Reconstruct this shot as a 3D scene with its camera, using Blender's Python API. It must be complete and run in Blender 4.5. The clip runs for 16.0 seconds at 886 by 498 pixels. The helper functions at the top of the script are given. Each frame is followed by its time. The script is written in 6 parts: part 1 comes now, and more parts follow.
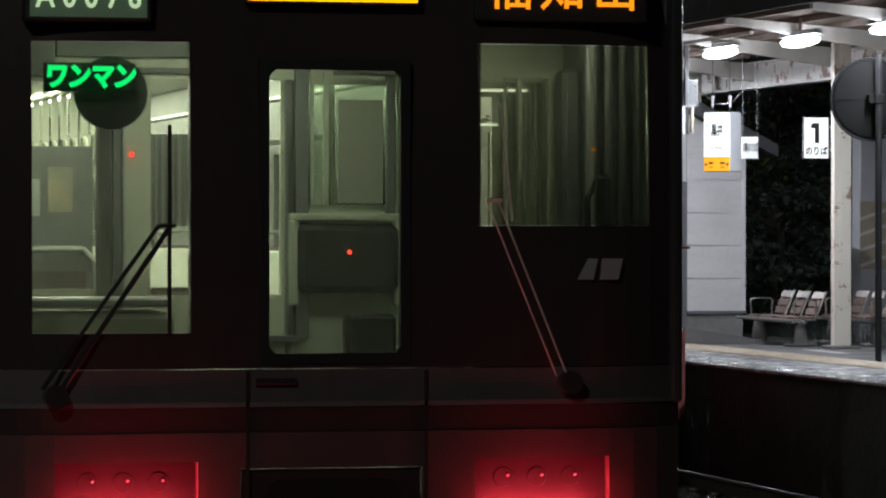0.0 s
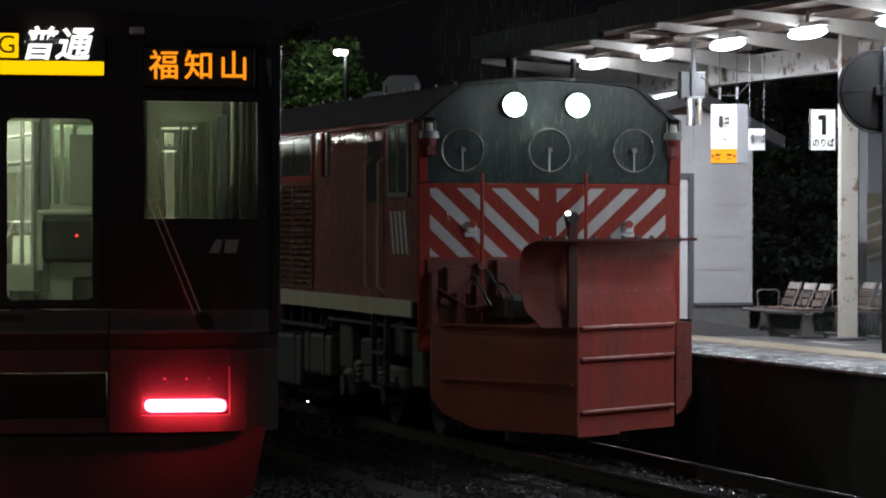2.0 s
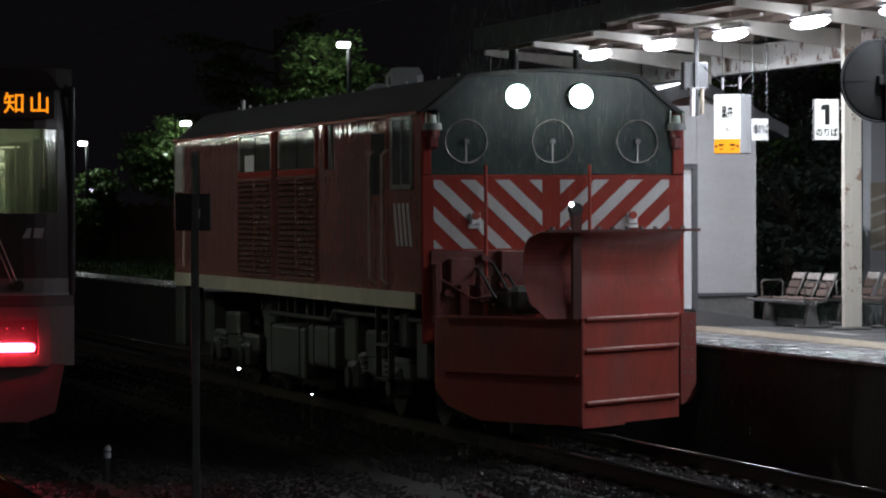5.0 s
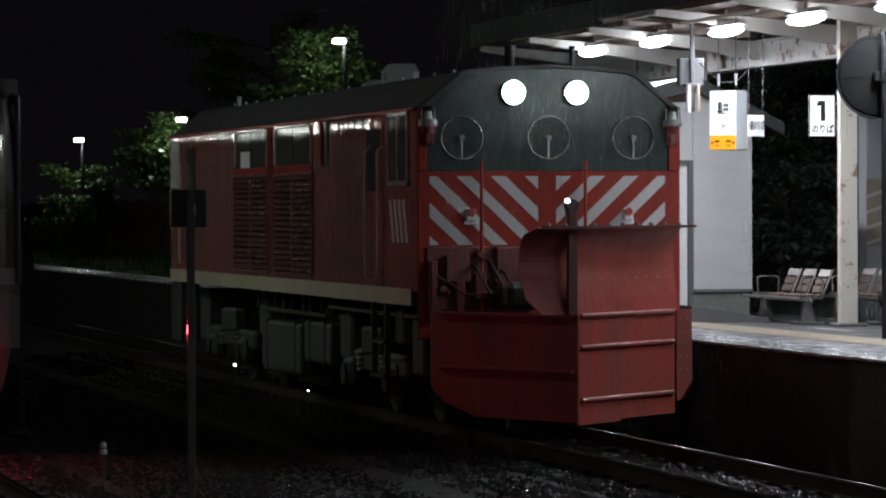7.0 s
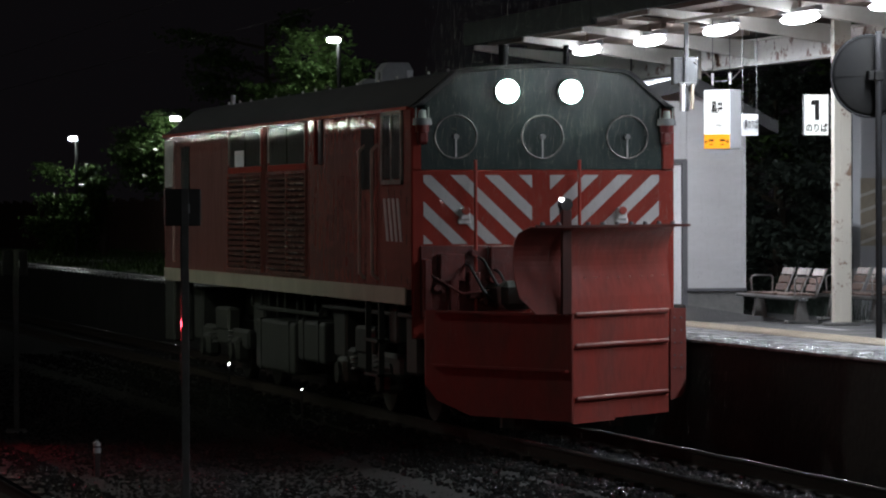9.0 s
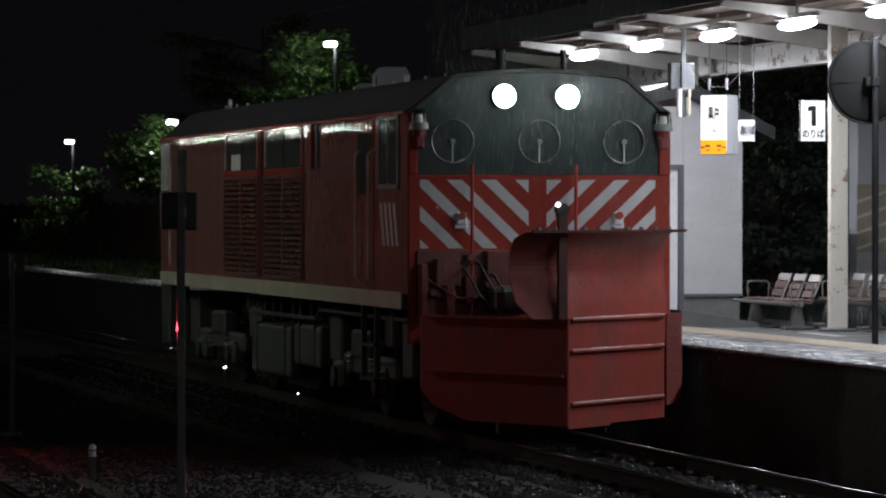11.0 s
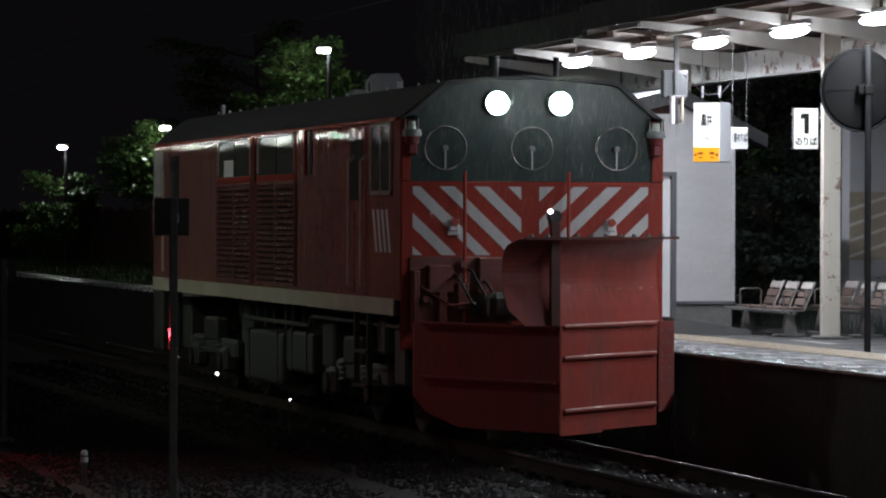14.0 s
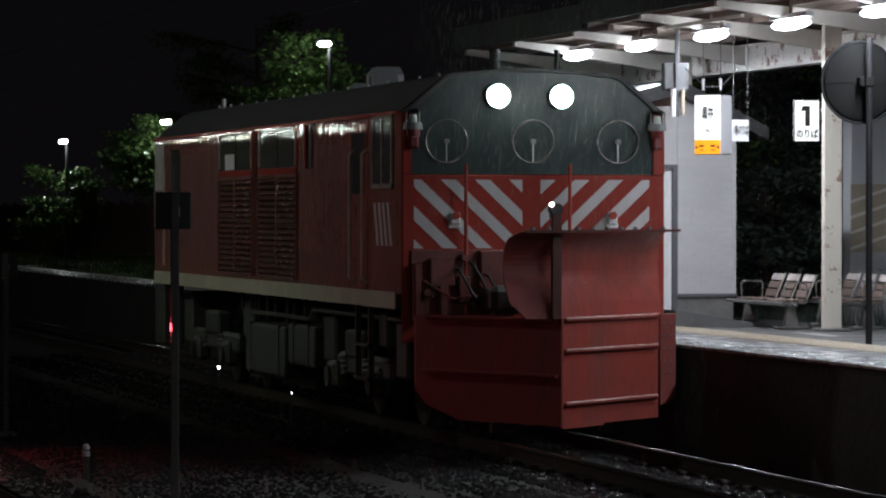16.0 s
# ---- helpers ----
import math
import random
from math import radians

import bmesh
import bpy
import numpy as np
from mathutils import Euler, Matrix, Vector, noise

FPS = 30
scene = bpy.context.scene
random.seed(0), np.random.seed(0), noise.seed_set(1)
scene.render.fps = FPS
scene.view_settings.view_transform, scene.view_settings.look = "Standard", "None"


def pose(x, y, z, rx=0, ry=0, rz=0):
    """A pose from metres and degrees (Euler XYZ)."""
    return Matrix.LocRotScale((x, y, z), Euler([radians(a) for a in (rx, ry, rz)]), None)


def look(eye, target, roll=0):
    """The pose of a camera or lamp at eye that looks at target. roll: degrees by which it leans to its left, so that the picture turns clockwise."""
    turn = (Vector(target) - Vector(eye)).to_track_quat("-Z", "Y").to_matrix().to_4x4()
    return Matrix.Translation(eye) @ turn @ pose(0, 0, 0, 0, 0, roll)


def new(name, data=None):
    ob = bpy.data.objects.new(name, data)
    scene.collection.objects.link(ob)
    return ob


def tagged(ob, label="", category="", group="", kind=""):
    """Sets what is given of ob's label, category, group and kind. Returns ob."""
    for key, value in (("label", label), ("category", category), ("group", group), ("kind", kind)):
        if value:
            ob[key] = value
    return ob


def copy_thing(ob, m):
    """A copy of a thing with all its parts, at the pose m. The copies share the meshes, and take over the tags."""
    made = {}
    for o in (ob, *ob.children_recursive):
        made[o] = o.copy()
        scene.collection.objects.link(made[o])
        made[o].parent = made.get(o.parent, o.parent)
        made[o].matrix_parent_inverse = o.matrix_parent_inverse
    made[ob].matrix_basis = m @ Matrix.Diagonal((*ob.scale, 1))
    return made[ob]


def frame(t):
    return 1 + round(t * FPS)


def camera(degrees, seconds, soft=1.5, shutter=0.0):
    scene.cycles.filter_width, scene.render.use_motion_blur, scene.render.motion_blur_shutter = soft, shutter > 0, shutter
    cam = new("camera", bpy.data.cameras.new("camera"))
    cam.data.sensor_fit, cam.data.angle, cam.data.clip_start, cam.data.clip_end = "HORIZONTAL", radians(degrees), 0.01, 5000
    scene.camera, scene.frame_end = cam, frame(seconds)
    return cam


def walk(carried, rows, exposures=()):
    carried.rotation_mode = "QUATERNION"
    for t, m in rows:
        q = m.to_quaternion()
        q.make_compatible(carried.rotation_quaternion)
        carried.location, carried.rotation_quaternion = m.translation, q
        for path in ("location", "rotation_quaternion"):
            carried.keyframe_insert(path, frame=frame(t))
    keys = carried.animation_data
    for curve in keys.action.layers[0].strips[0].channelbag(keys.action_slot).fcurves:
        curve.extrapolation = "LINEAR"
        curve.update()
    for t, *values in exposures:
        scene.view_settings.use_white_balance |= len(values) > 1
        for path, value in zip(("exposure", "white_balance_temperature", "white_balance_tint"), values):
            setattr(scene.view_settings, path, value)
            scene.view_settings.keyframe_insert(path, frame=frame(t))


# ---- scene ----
cam = camera(13.35, 16.0, soft=2.1)

# fixed tripod on the opposite platform, small pan and tilt
EYE = (0.0, 0.0, 2.25)


def aim(yaw, down, roll):
    y, p = radians(yaw), radians(down)
    t = (EYE[0] + math.sin(y) * math.cos(p), EYE[1] + math.cos(y) * math.cos(p), EYE[2] - math.sin(p))
    return look(EYE, t, roll)


AIMS = [
    (0.0, 13.6714, 0.2786, 0.036),
    (0.5, 13.6612, 0.2912, 0.036),
    (1.0, 13.6227, 0.3525, 0.164),
    (1.5, 13.5986, 0.4060, 0.041),
    (2.0, 13.5699, 0.4090, 0.110),
    (2.5, 13.5372, 0.4314, 0.061),
    (3.0, 13.4889, 0.4735, 0.069),
    (3.5, 13.4590, 0.4921, 0.110),
    (4.0, 13.4690, 0.5067, 0.024),
    (6.5, 13.5549, 0.5504, -0.374),
    (7.0, 13.5736, 0.5883, -0.214),
    (7.5, 13.6320, 0.6026, -0.211),
    (8.0, 13.6842, 0.6066, -0.240),
    (8.5, 13.6942, 0.6006, -0.367),
    (9.0, 13.6642, 0.6056, -0.186),
    (11.5, 13.7215, 0.4949, 0.024),
    (12.0, 13.7482, 0.4494, -0.069),
    (12.5, 13.7855, 0.4141, -0.011),
    (13.0, 13.7863, 0.3989, 0.131),
    (13.5, 13.8046, 0.4217, 0.220),
    (14.0, 13.8329, 0.4349, 0.178),
    (14.5, 13.8322, 0.4467, 0.053),
    (15.0, 13.8068, 0.4818, -0.013),
    (15.5, 13.7929, 0.5269, 0.069),
    (16.0, 13.8132, 0.5383, 0.040),
]
walk(cam, [(t, aim(a, b, c)) for t, a, b, c in AIMS], exposures=[(0.0, 0.1), (16.0, 0.1)])

# ---- night sky ----
world = bpy.data.worlds.new("world")
scene.world = world
world.use_nodes = True
wn = world.node_tree.nodes
wn["Background"].inputs["Color"].default_value = (0.036, 0.031, 0.038, 1)
wn["Background"].inputs["Strength"].default_value = 0.075


CANOPY_W = 73.0
YARD_W = 115.0
OPPOSITE_FILL_W = 300.0
BEAM_W = 220.0

# ---- materials ----
def mat(name, col, rough=0.5, metal=0.0, col2=None, scale=8.0, amount=0.5, bump=0.0, bscale=60.0, stretch=(1, 1, 1), spec=0.5, coat=0.0, rvar=0.0, mid=0.72):
    m = bpy.data.materials.new(name)
    m.use_nodes = True
    n, l = m.node_tree.nodes, m.node_tree.links
    b = n["Principled BSDF"]
    b.inputs["Base Color"].default_value = (*col, 1)
    b.inputs["Roughness"].default_value = rough
    b.inputs["Metallic"].default_value = metal
    b.inputs["Specular IOR Level"].default_value = spec
    b.inputs["Coat Weight"].default_value = coat
    b.inputs["Coat Roughness"].default_value = 0.08
    tc, mp = n.new("ShaderNodeTexCoord"), n.new("ShaderNodeMapping")
    mp.inputs["Scale"].default_value = stretch
    l.new(tc.outputs["Object"], mp.inputs["Vector"])
    if col2 is not None:
        a, c = n.new("ShaderNodeTexNoise"), n.new("ShaderNodeTexNoise")
        a.inputs["Scale"].default_value, a.inputs["Detail"].default_value = scale, 6
        c.inputs["Scale"].default_value, c.inputs["Detail"].default_value = scale * 7, 4
        l.new(mp.outputs[0], a.inputs["Vector"])
        l.new(mp.outputs[0], c.inputs["Vector"])
        add = n.new("ShaderNodeMath")
        add.operation = "MULTIPLY_ADD"
        add.inputs[1].default_value = 0.45
        l.new(c.outputs["Fac"], add.inputs[0])
        l.new(a.outputs["Fac"], add.inputs[2])
        ramp = n.new("ShaderNodeValToRGB")
        ramp.color_ramp.elements[0].position, ramp.color_ramp.elements[1].position = mid - 0.3 * amount, mid + 0.3 * amount
        ramp.color_ramp.elements[0].color, ramp.color_ramp.elements[1].color = (*col, 1), (*col2, 1)
        l.new(add.outputs[0], ramp.inputs[0])
        l.new(ramp.outputs[0], b.inputs["Base Color"])
        if rvar:
            mr = n.new("ShaderNodeMapRange")
            mr.inputs["From Min"].default_value, mr.inputs["From Max"].default_value = 0.5, 0.95
            mr.inputs["To Min"].default_value, mr.inputs["To Max"].default_value = rough, rough + rvar
            l.new(add.outputs[0], mr.inputs[0])
            l.new(mr.outputs[0], b.inputs["Roughness"])
    if bump:
        t, bp = n.new("ShaderNodeTexNoise"), n.new("ShaderNodeBump")
        t.inputs["Scale"].default_value, t.inputs["Detail"].default_value = bscale, 5
        bp.inputs["Strength"].default_value, bp.inputs["Distance"].default_value = bump, 0.02
        l.new(mp.outputs[0], t.inputs["Vector"])
        l.new(t.outputs["Fac"], bp.inputs["Height"])
        l.new(bp.outputs[0], b.inputs["Normal"])
    return m


def glow(name, col, strength):
    m = bpy.data.materials.new(name)
    m.use_nodes = True
    b = m.node_tree.nodes["Principled BSDF"]
    b.inputs["Base Color"].default_value = (*[min(c, 0.8) for c in col], 1)
    b.inputs["Emission Color"].default_value = (*col, 1)
    b.inputs["Emission Strength"].default_value = strength
    return m


def glass(name, tint, gloss=0.05, haze=0.0):
    m = bpy.data.materials.new(name)
    m.use_nodes = True
    n, l = m.node_tree.nodes, m.node_tree.links
    out = n["Material Output"]
    n.remove(n["Principled BSDF"])
    tr, gl, mix, fr = n.new("ShaderNodeBsdfTransparent"), n.new("ShaderNodeBsdfGlossy"), n.new("ShaderNodeMixShader"), n.new("ShaderNodeFresnel")
    tr.inputs["Color"].default_value = (*tint, 1)
    gl.inputs["Roughness"].default_value = gloss
    fr.inputs["IOR"].default_value = 1.5
    l.new(fr.outputs[0], mix.inputs[0])
    l.new(tr.outputs[0], mix.inputs[1])
    l.new(gl.outputs[0], mix.inputs[2])
    last = mix
    if haze:
        # a film of rain: fine vertical runs that scatter light
        df, mh, tx, mp, tc, mr = n.new("ShaderNodeBsdfTranslucent"), n.new("ShaderNodeMixShader"), n.new("ShaderNodeTexNoise"), n.new("ShaderNodeMapping"), n.new("ShaderNodeTexCoord"), n.new("ShaderNodeMapRange")
        df.inputs["Color"].default_value = (0.62, 0.65, 0.58, 1)
        mp.inputs["Scale"].default_value = (1, 1, 0.08)
        tx.inputs["Scale"].default_value, tx.inputs["Detail"].default_value = 40, 4
        mr.inputs["From Min"].default_value, mr.inputs["From Max"].default_value = 0.35, 0.7
        mr.inputs["To Min"].default_value, mr.inputs["To Max"].default_value = haze * 0.5, haze * 1.4
        l.new(tc.outputs["Object"], mp.inputs["Vector"])
        l.new(mp.outputs[0], tx.inputs["Vector"])
        l.new(tx.outputs["Fac"], mr.inputs[0])
        l.new(mr.outputs[0], mh.inputs[0])
        l.new(mix.outputs[0], mh.inputs[1])
        l.new(df.outputs[0], mh.inputs[2])
        last = mh
    l.new(last.outputs[0], out.inputs["Surface"])
    return m


M = {}
M["red"] = mat("vermilion_paint", (0.37, 0.054, 0.04), 0.05, 0, (0.23, 0.045, 0.036), 1.4, 0.9, 0.30, 3.4, (1, 1, 0.12), coat=0.0, rvar=0.07, spec=0.4)
# vermilion made browner and greyer: the wet film's sky haze as colour
M["side"] = mat("hazed_side_paint", (0.33, 0.125, 0.105), 0.015, 0, (0.21, 0.10, 0.088), 1.6, 0.9, 0, 4.5, (1, 0.3, 1), rvar=0.03, spec=0.5)


def rain_runs(m):
    """Water running down a wall: upright runs side by side, each rippled along its length."""
    n, l = m.node_tree.nodes, m.node_tree.links
    tc, last = n.new("ShaderNodeTexCoord"), None
    for stretch, scale, depth, strength in (((1, 4.0, 0.45), 1.8, 0.02, 0.17), ((1, 4.0, 1.7), 1.6, 0.006, 0.42), ((1, 1.1, 0.7), 1.0, 0.02, 0.30)):
        mp, tx, bp = n.new("ShaderNodeMapping"), n.new("ShaderNodeTexNoise"), n.new("ShaderNodeBump")
        mp.inputs["Scale"].default_value = stretch
        tx.inputs["Scale"].default_value, tx.inputs["Detail"].default_value = scale, 2
        bp.inputs["Strength"].default_value, bp.inputs["Distance"].default_value = strength, depth
        l.new(tc.outputs["Object"], mp.inputs["Vector"])
        l.new(mp.outputs[0], tx.inputs["Vector"])
        l.new(tx.outputs["Fac"], bp.inputs["Height"])
        if last:
            l.new(last.outputs[0], bp.inputs["Normal"])
        last = bp
    l.new(last.outputs[0], n["Principled BSDF"].inputs["Normal"])


rain_runs(M["side"])
M["plow"] = mat("plough_paint", (0.27, 0.036, 0.026), 0.42, 0, (0.15, 0.038, 0.030), 2.2, 0.9, 0.18, 9, (1, 1, 0.5), rvar=0.2, spec=0.4)
M["polec"] = mat("pole_dark_grey", (0.028, 0.029, 0.03), 0.6, 0, (0.02, 0.02, 0.021), 4, 0.9, spec=0.15)
M["roofgrey"] = mat("roof_grey", (0.045, 0.046, 0.05), 0.5, 0, (0.028, 0.029, 0.03), 2, 0.8, 0.2, 20)
M["cream"] = mat("cream_paint", (0.50, 0.47, 0.38), 0.4, 0, (0.30, 0.28, 0.22), 1.5, 0.9, 0.05, 10, (1, 1, 0.3))
# black lifted towards teal: headlight haze on the windscreen, put into the colour
M["black"] = mat("black_gloss_hazed", (0.024, 0.038, 0.037), 0.16, 0, (0.042, 0.06, 0.058), 5, 0.9, 0.07, 70, (1, 1, 0.2))
M["blackm"] = mat("black_matt", (0.015, 0.015, 0.016), 0.6, 0, (0.03, 0.03, 0.03), 4, 0.9)
M["under"] = mat("grimy_steel", (0.03, 0.034, 0.03), 0.5, 0.1, (0.055, 0.058, 0.05), 3, 0.9, 0.3, 25)
M["tank"] = mat("grey_tank_paint", (0.045, 0.05, 0.042), 0.6, 0, (0.028, 0.031, 0.026), 2, 0.9, 0.1, 15, (1, 1, 0.4))
M["steel"] = mat("bright_steel", (0.55, 0.55, 0.55), 0.28, 1.0, (0.4, 0.4, 0.4), 6, 0.8)
M["rubber"] = mat("rubber", (0.02, 0.02, 0.02), 0.5)
M["rail"] = mat("rail_side", (0.02, 0.016, 0.014), 0.85, 0.0, (0.03, 0.022, 0.018), 6, 0.9, 0.3, 40, spec=0.15)
M["railtop"] = mat("rail_head", (0.36, 0.36, 0.37), 0.16, 1.0, (0.2, 0.19, 0.185), 5, 0.8)
M["ballast"] = mat("ballast_bed", (0.016, 0.016, 0.015), 0.9, 0, (0.032, 0.031, 0.028), 9, 0.9, 0.9, 25)
M["stone"] = mat("ballast_stone", (0.010, 0.010, 0.010), 0.06, 0, (0.028, 0.028, 0.027), 12, 0.9, 0.8, 55, spec=0.38)
M["sleeper"] = mat("sleeper_concrete", (0.05, 0.048, 0.045), 0.5, 0, (0.028, 0.027, 0.026), 5, 0.9, 0.5, 40, spec=0.2)
M["asphalt"] = mat("wet_platform_asphalt", (0.09, 0.09, 0.092), 0.32, 0, (0.13, 0.13, 0.13), 1.3, 0.9, 0.35, 45, rvar=0.3)
M["coping"] = mat("wet_coping_concrete", (0.30, 0.30, 0.30), 0.04, 0, (0.17, 0.17, 0.17), 2.4, 0.6, 0.6, 26, rvar=0.40)
M["pwall"] = mat("platform_wall", (0.02, 0.021, 0.021), 0.7, 0, (0.042, 0.041, 0.038), 1.5, 0.9, 0.4, 12, spec=0.15)
M["yellow"] = mat("tactile_yellow", (0.56, 0.48, 0.36), 0.3, 0, (0.30, 0.285, 0.26), 1.8, 0.5, 0.2, 30)
M["canopyw"] = mat("canopy_white_paint", (0.66, 0.65, 0.62), 0.5, 0, (0.50, 0.48, 0.44), 2.0, 0.9, 0.1, 20)
M["deck"] = mat("canopy_deck", (0.23, 0.185, 0.16), 0.65, 0, (0.13, 0.09, 0.07), 1.2, 0.9, 0.15, 12)
M["fascia"] = mat("fascia_dark", (0.016, 0.018, 0.018), 0.7, 0, (0.011, 0.012, 0.012), 2, 0.9, spec=0.1)
M["board"] = mat("grey_siding", (0.58, 0.58, 0.585), 0.55, 0, (0.49, 0.49, 0.495), 1.6, 0.9, 0.08, 30, (1, 1, 3))
M["concrete"] = mat("foundation_concrete", (0.22, 0.22, 0.21), 0.6, 0, (0.12, 0.12, 0.115), 3, 0.9, 0.25, 20)
M["slatpale"] = mat("pale_top_slat", (0.80, 0.77, 0.74), 0.15, 0, (0.5, 0.45, 0.42), 6, 0.9)
M["wood"] = mat("bench_slats", (0.25, 0.19, 0.165), 0.3, 0, (0.14, 0.09, 0.07), 4, 0.9, 0.1, 30, (1, 6, 1))
M["mback"] = mat("mirror_back", (0.006, 0.0062, 0.0065), 0.7, 0, (0.010, 0.010, 0.0095), 3, 0.9, 0.1, 8, spec=0.04)
M["cgrey"] = mat("grey_paint", (0.22, 0.23, 0.24), 0.45, 0, (0.16, 0.165, 0.17), 3, 0.9)
M["darkpole"] = mat("dark_pole", (0.016, 0.016, 0.017), 0.6, 0.0, (0.011, 0.011, 0.012), 5, 0.9, spec=0.1)
M["wetpole"] = mat("wet_steel_pole", (0.16, 0.16, 0.16), 0.06, 0.2, (0.09, 0.09, 0.09), 5, 0.9)
M["leaf"] = mat("leaves", (0.085, 0.14, 0.045), 0.2, 0, (0.05, 0.088, 0.030), 3, 0.9)
M["bark"] = mat("bark", (0.06, 0.045, 0.03), 0.8, 0, (0.035, 0.028, 0.02), 8, 0.9, 0.5, 30, (1, 1, 0.2))
M["grass"] = mat("grass_strip", (0.05, 0.08, 0.025), 0.8, 0, (0.03, 0.05, 0.018), 5, 0.9, spec=0.08)
M["earth"] = mat("dark_earth", (0.035, 0.033, 0.028), 0.85, 0, (0.05, 0.05, 0.035), 0.7, 0.9, 0.5, 8)
M["fence"] = mat("wooden_fence", (0.16, 0.09, 0.065), 0.8, 0, (0.10, 0.06, 0.045), 3, 0.9)
M["silver"] = mat("stainless_body", (0.20, 0.20, 0.20), 0.45, 0.4, (0.15, 0.15, 0.15), 2, 0.9, 0.05, 30, (1, 1, 0.2))
M["tblack"] = mat("train_black", (0.045, 0.033, 0.033), 0.2, 0, (0.06, 0.042, 0.042), 3, 0.9, 0.08, 40, (1, 1, 0.3), coat=0.3)
M["tbrown"] = mat("train_dark_band", (0.07, 0.035, 0.035), 0.3, 0, (0.05, 0.03, 0.03), 3, 0.9)
M["inwall"] = mat("cream_interior", (0.62, 0.64, 0.55), 0.45, 0, (0.55, 0.57, 0.5), 3, 0.9)
M["infloor"] = mat("interior_floor", (0.20, 0.20, 0.19), 0.5, 0, (0.15, 0.15, 0.15), 4, 0.9)
M["seat"] = mat("seat_moquette", (0.10, 0.085, 0.08), 0.9, 0, (0.07, 0.06, 0.055), 20, 0.9)
M["lens"] = mat("lamp_lens_clear", (0.6, 0.6, 0.6), 0.08, 0, spec=0.9)
M["redlens"] = mat("red_base", (0.16, 0.02, 0.02), 0.3)
M["signw"] = glow("sign_white", (0.93, 0.98, 1.0), 1.15)
M["signo"] = glow("sign_orange", (1.0, 0.40, 0.02), 0.75)
M["signp"] = mat("sign_white_plate", (0.78, 0.79, 0.8), 0.35)
M["ink"] = mat("sign_black", (0.02, 0.02, 0.02), 0.5)
M["inkg"] = mat("sign_grey", (0.12, 0.12, 0.13), 0.5)
M["tube"] = glow("canopy_lamp", (0.93, 0.98, 1.06), 15.0)
M["head"] = glow("headlight", (0.85, 1.0, 0.95), 60.0)
M["far"] = glow("yard_lamp", (0.92, 1.0, 0.98), 90.0)
M["spark"] = glow("ground_lamp", (0.95, 0.95, 1.0), 12.0)
M["tail"] = glow("tail_light", (1.0, 0.042, 0.072), 38.0)
M["ledo"] = glow("led_amber", (1.0, 0.30, 0.01), 1.15)
M["ledg"] = glow("led_green", (0.0, 1.0, 0.22), 1.3)
M["ledy"] = glow("led_yellow", (1.0, 0.62, 0.0), 1.0)
M["ledw"] = glow("led_white", (1.0, 0.97, 0.93), 1.6)
M["ledn"] = glow("led_pale", (0.75, 1.0, 0.6), 0.55)
M["ledr"] = glow("led_red", (1.0, 0.05, 0.03), 3.0)
M["intube"] = glow("interior_lamp", (0.95, 1.0, 0.78), 32.0)
M["pane"] = glass("window_glass", (0.80, 0.83, 0.78))
M["panew"] = glass("wet_window_glass", (0.82, 0.85, 0.78), 0.05, 0.05)
M["paneh"] = glass("misted_door_glass", (0.80, 0.84, 0.77), 0.1, 0.04)
M["farb"] = glow("unseen_lamp_glow", (0.95, 1.0, 0.90), 100.0)
M["paned"] = glass("tinted_glass", (0.60, 0.62, 0.54), 0.05, 0.05)


# ---- mesh helpers ----
def part(name, bm, material, parent=None, label="", smooth=False):
    me = bpy.data.meshes.new(name)
    bm.normal_update()
    bm.to_mesh(me)
    bm.free()
    me.materials.append(M[material] if isinstance(material, str) else material)
    if smooth:
        for p in me.polygons:
            p.use_smooth = True
    ob = new(name, me)
    if parent is not None:
        ob.parent = parent
    if label:
        tagged(ob, label)
    return ob


def thing(name, label, category, at=(0, 0, 0), rz=0, group="", kind=""):
    e = new(name)
    e.matrix_basis = pose(*at, 0, 0, rz)
    return tagged(e, label, category, group, kind)


def join(*bms):
    out = bmesh.new()
    for b in bms:
        me = bpy.data.meshes.new("tmp")
        b.to_mesh(me)
        b.free()
        out.from_mesh(me)
        bpy.data.meshes.remove(me)
    return out


def box(x0, x1, y0, y1, z0, z1, bev=0.0, seg=1):
    bm = bmesh.new()
    bmesh.ops.create_cube(bm, size=1)
    for v in bm.verts:
        v.co = Vector((x0 + (v.co.x + 0.5) * (x1 - x0), y0 + (v.co.y + 0.5) * (y1 - y0), z0 + (v.co.z + 0.5) * (z1 - z0)))
    if bev:
        bmesh.ops.bevel(bm, geom=list(bm.edges), offset=bev, segments=seg, affect="EDGES", profile=0.5)
    return bm


def cyl(a, b, r, r2=None, n=14, cap=True):
    a, b = Vector(a), Vector(b)
    bm = bmesh.new()
    bmesh.ops.create_cone(bm, cap_ends=cap, segments=n, radius1=r, radius2=r if r2 is None else r2, depth=(b - a).length)
    q = (b - a).to_track_quat("Z", "Y").to_matrix().to_4x4()
    bmesh.ops.transform(bm, matrix=Matrix.Translation((a + b) / 2) @ q, verts=bm.verts)
    return bm


def tube(points, r, n=8):
    pts = [Vector(p) for p in points]
    bms = []
    for a, b in zip(pts, pts[1:]):
        bms.append(cyl(a, b, r, n=n))
    for p in pts[1:-1]:
        s = bmesh.new()
        bmesh.ops.create_uvsphere(s, u_segments=n, v_segments=6, radius=r)
        bmesh.ops.translate(s, vec=p, verts=s.verts)
        bms.append(s)
    return join(*bms)


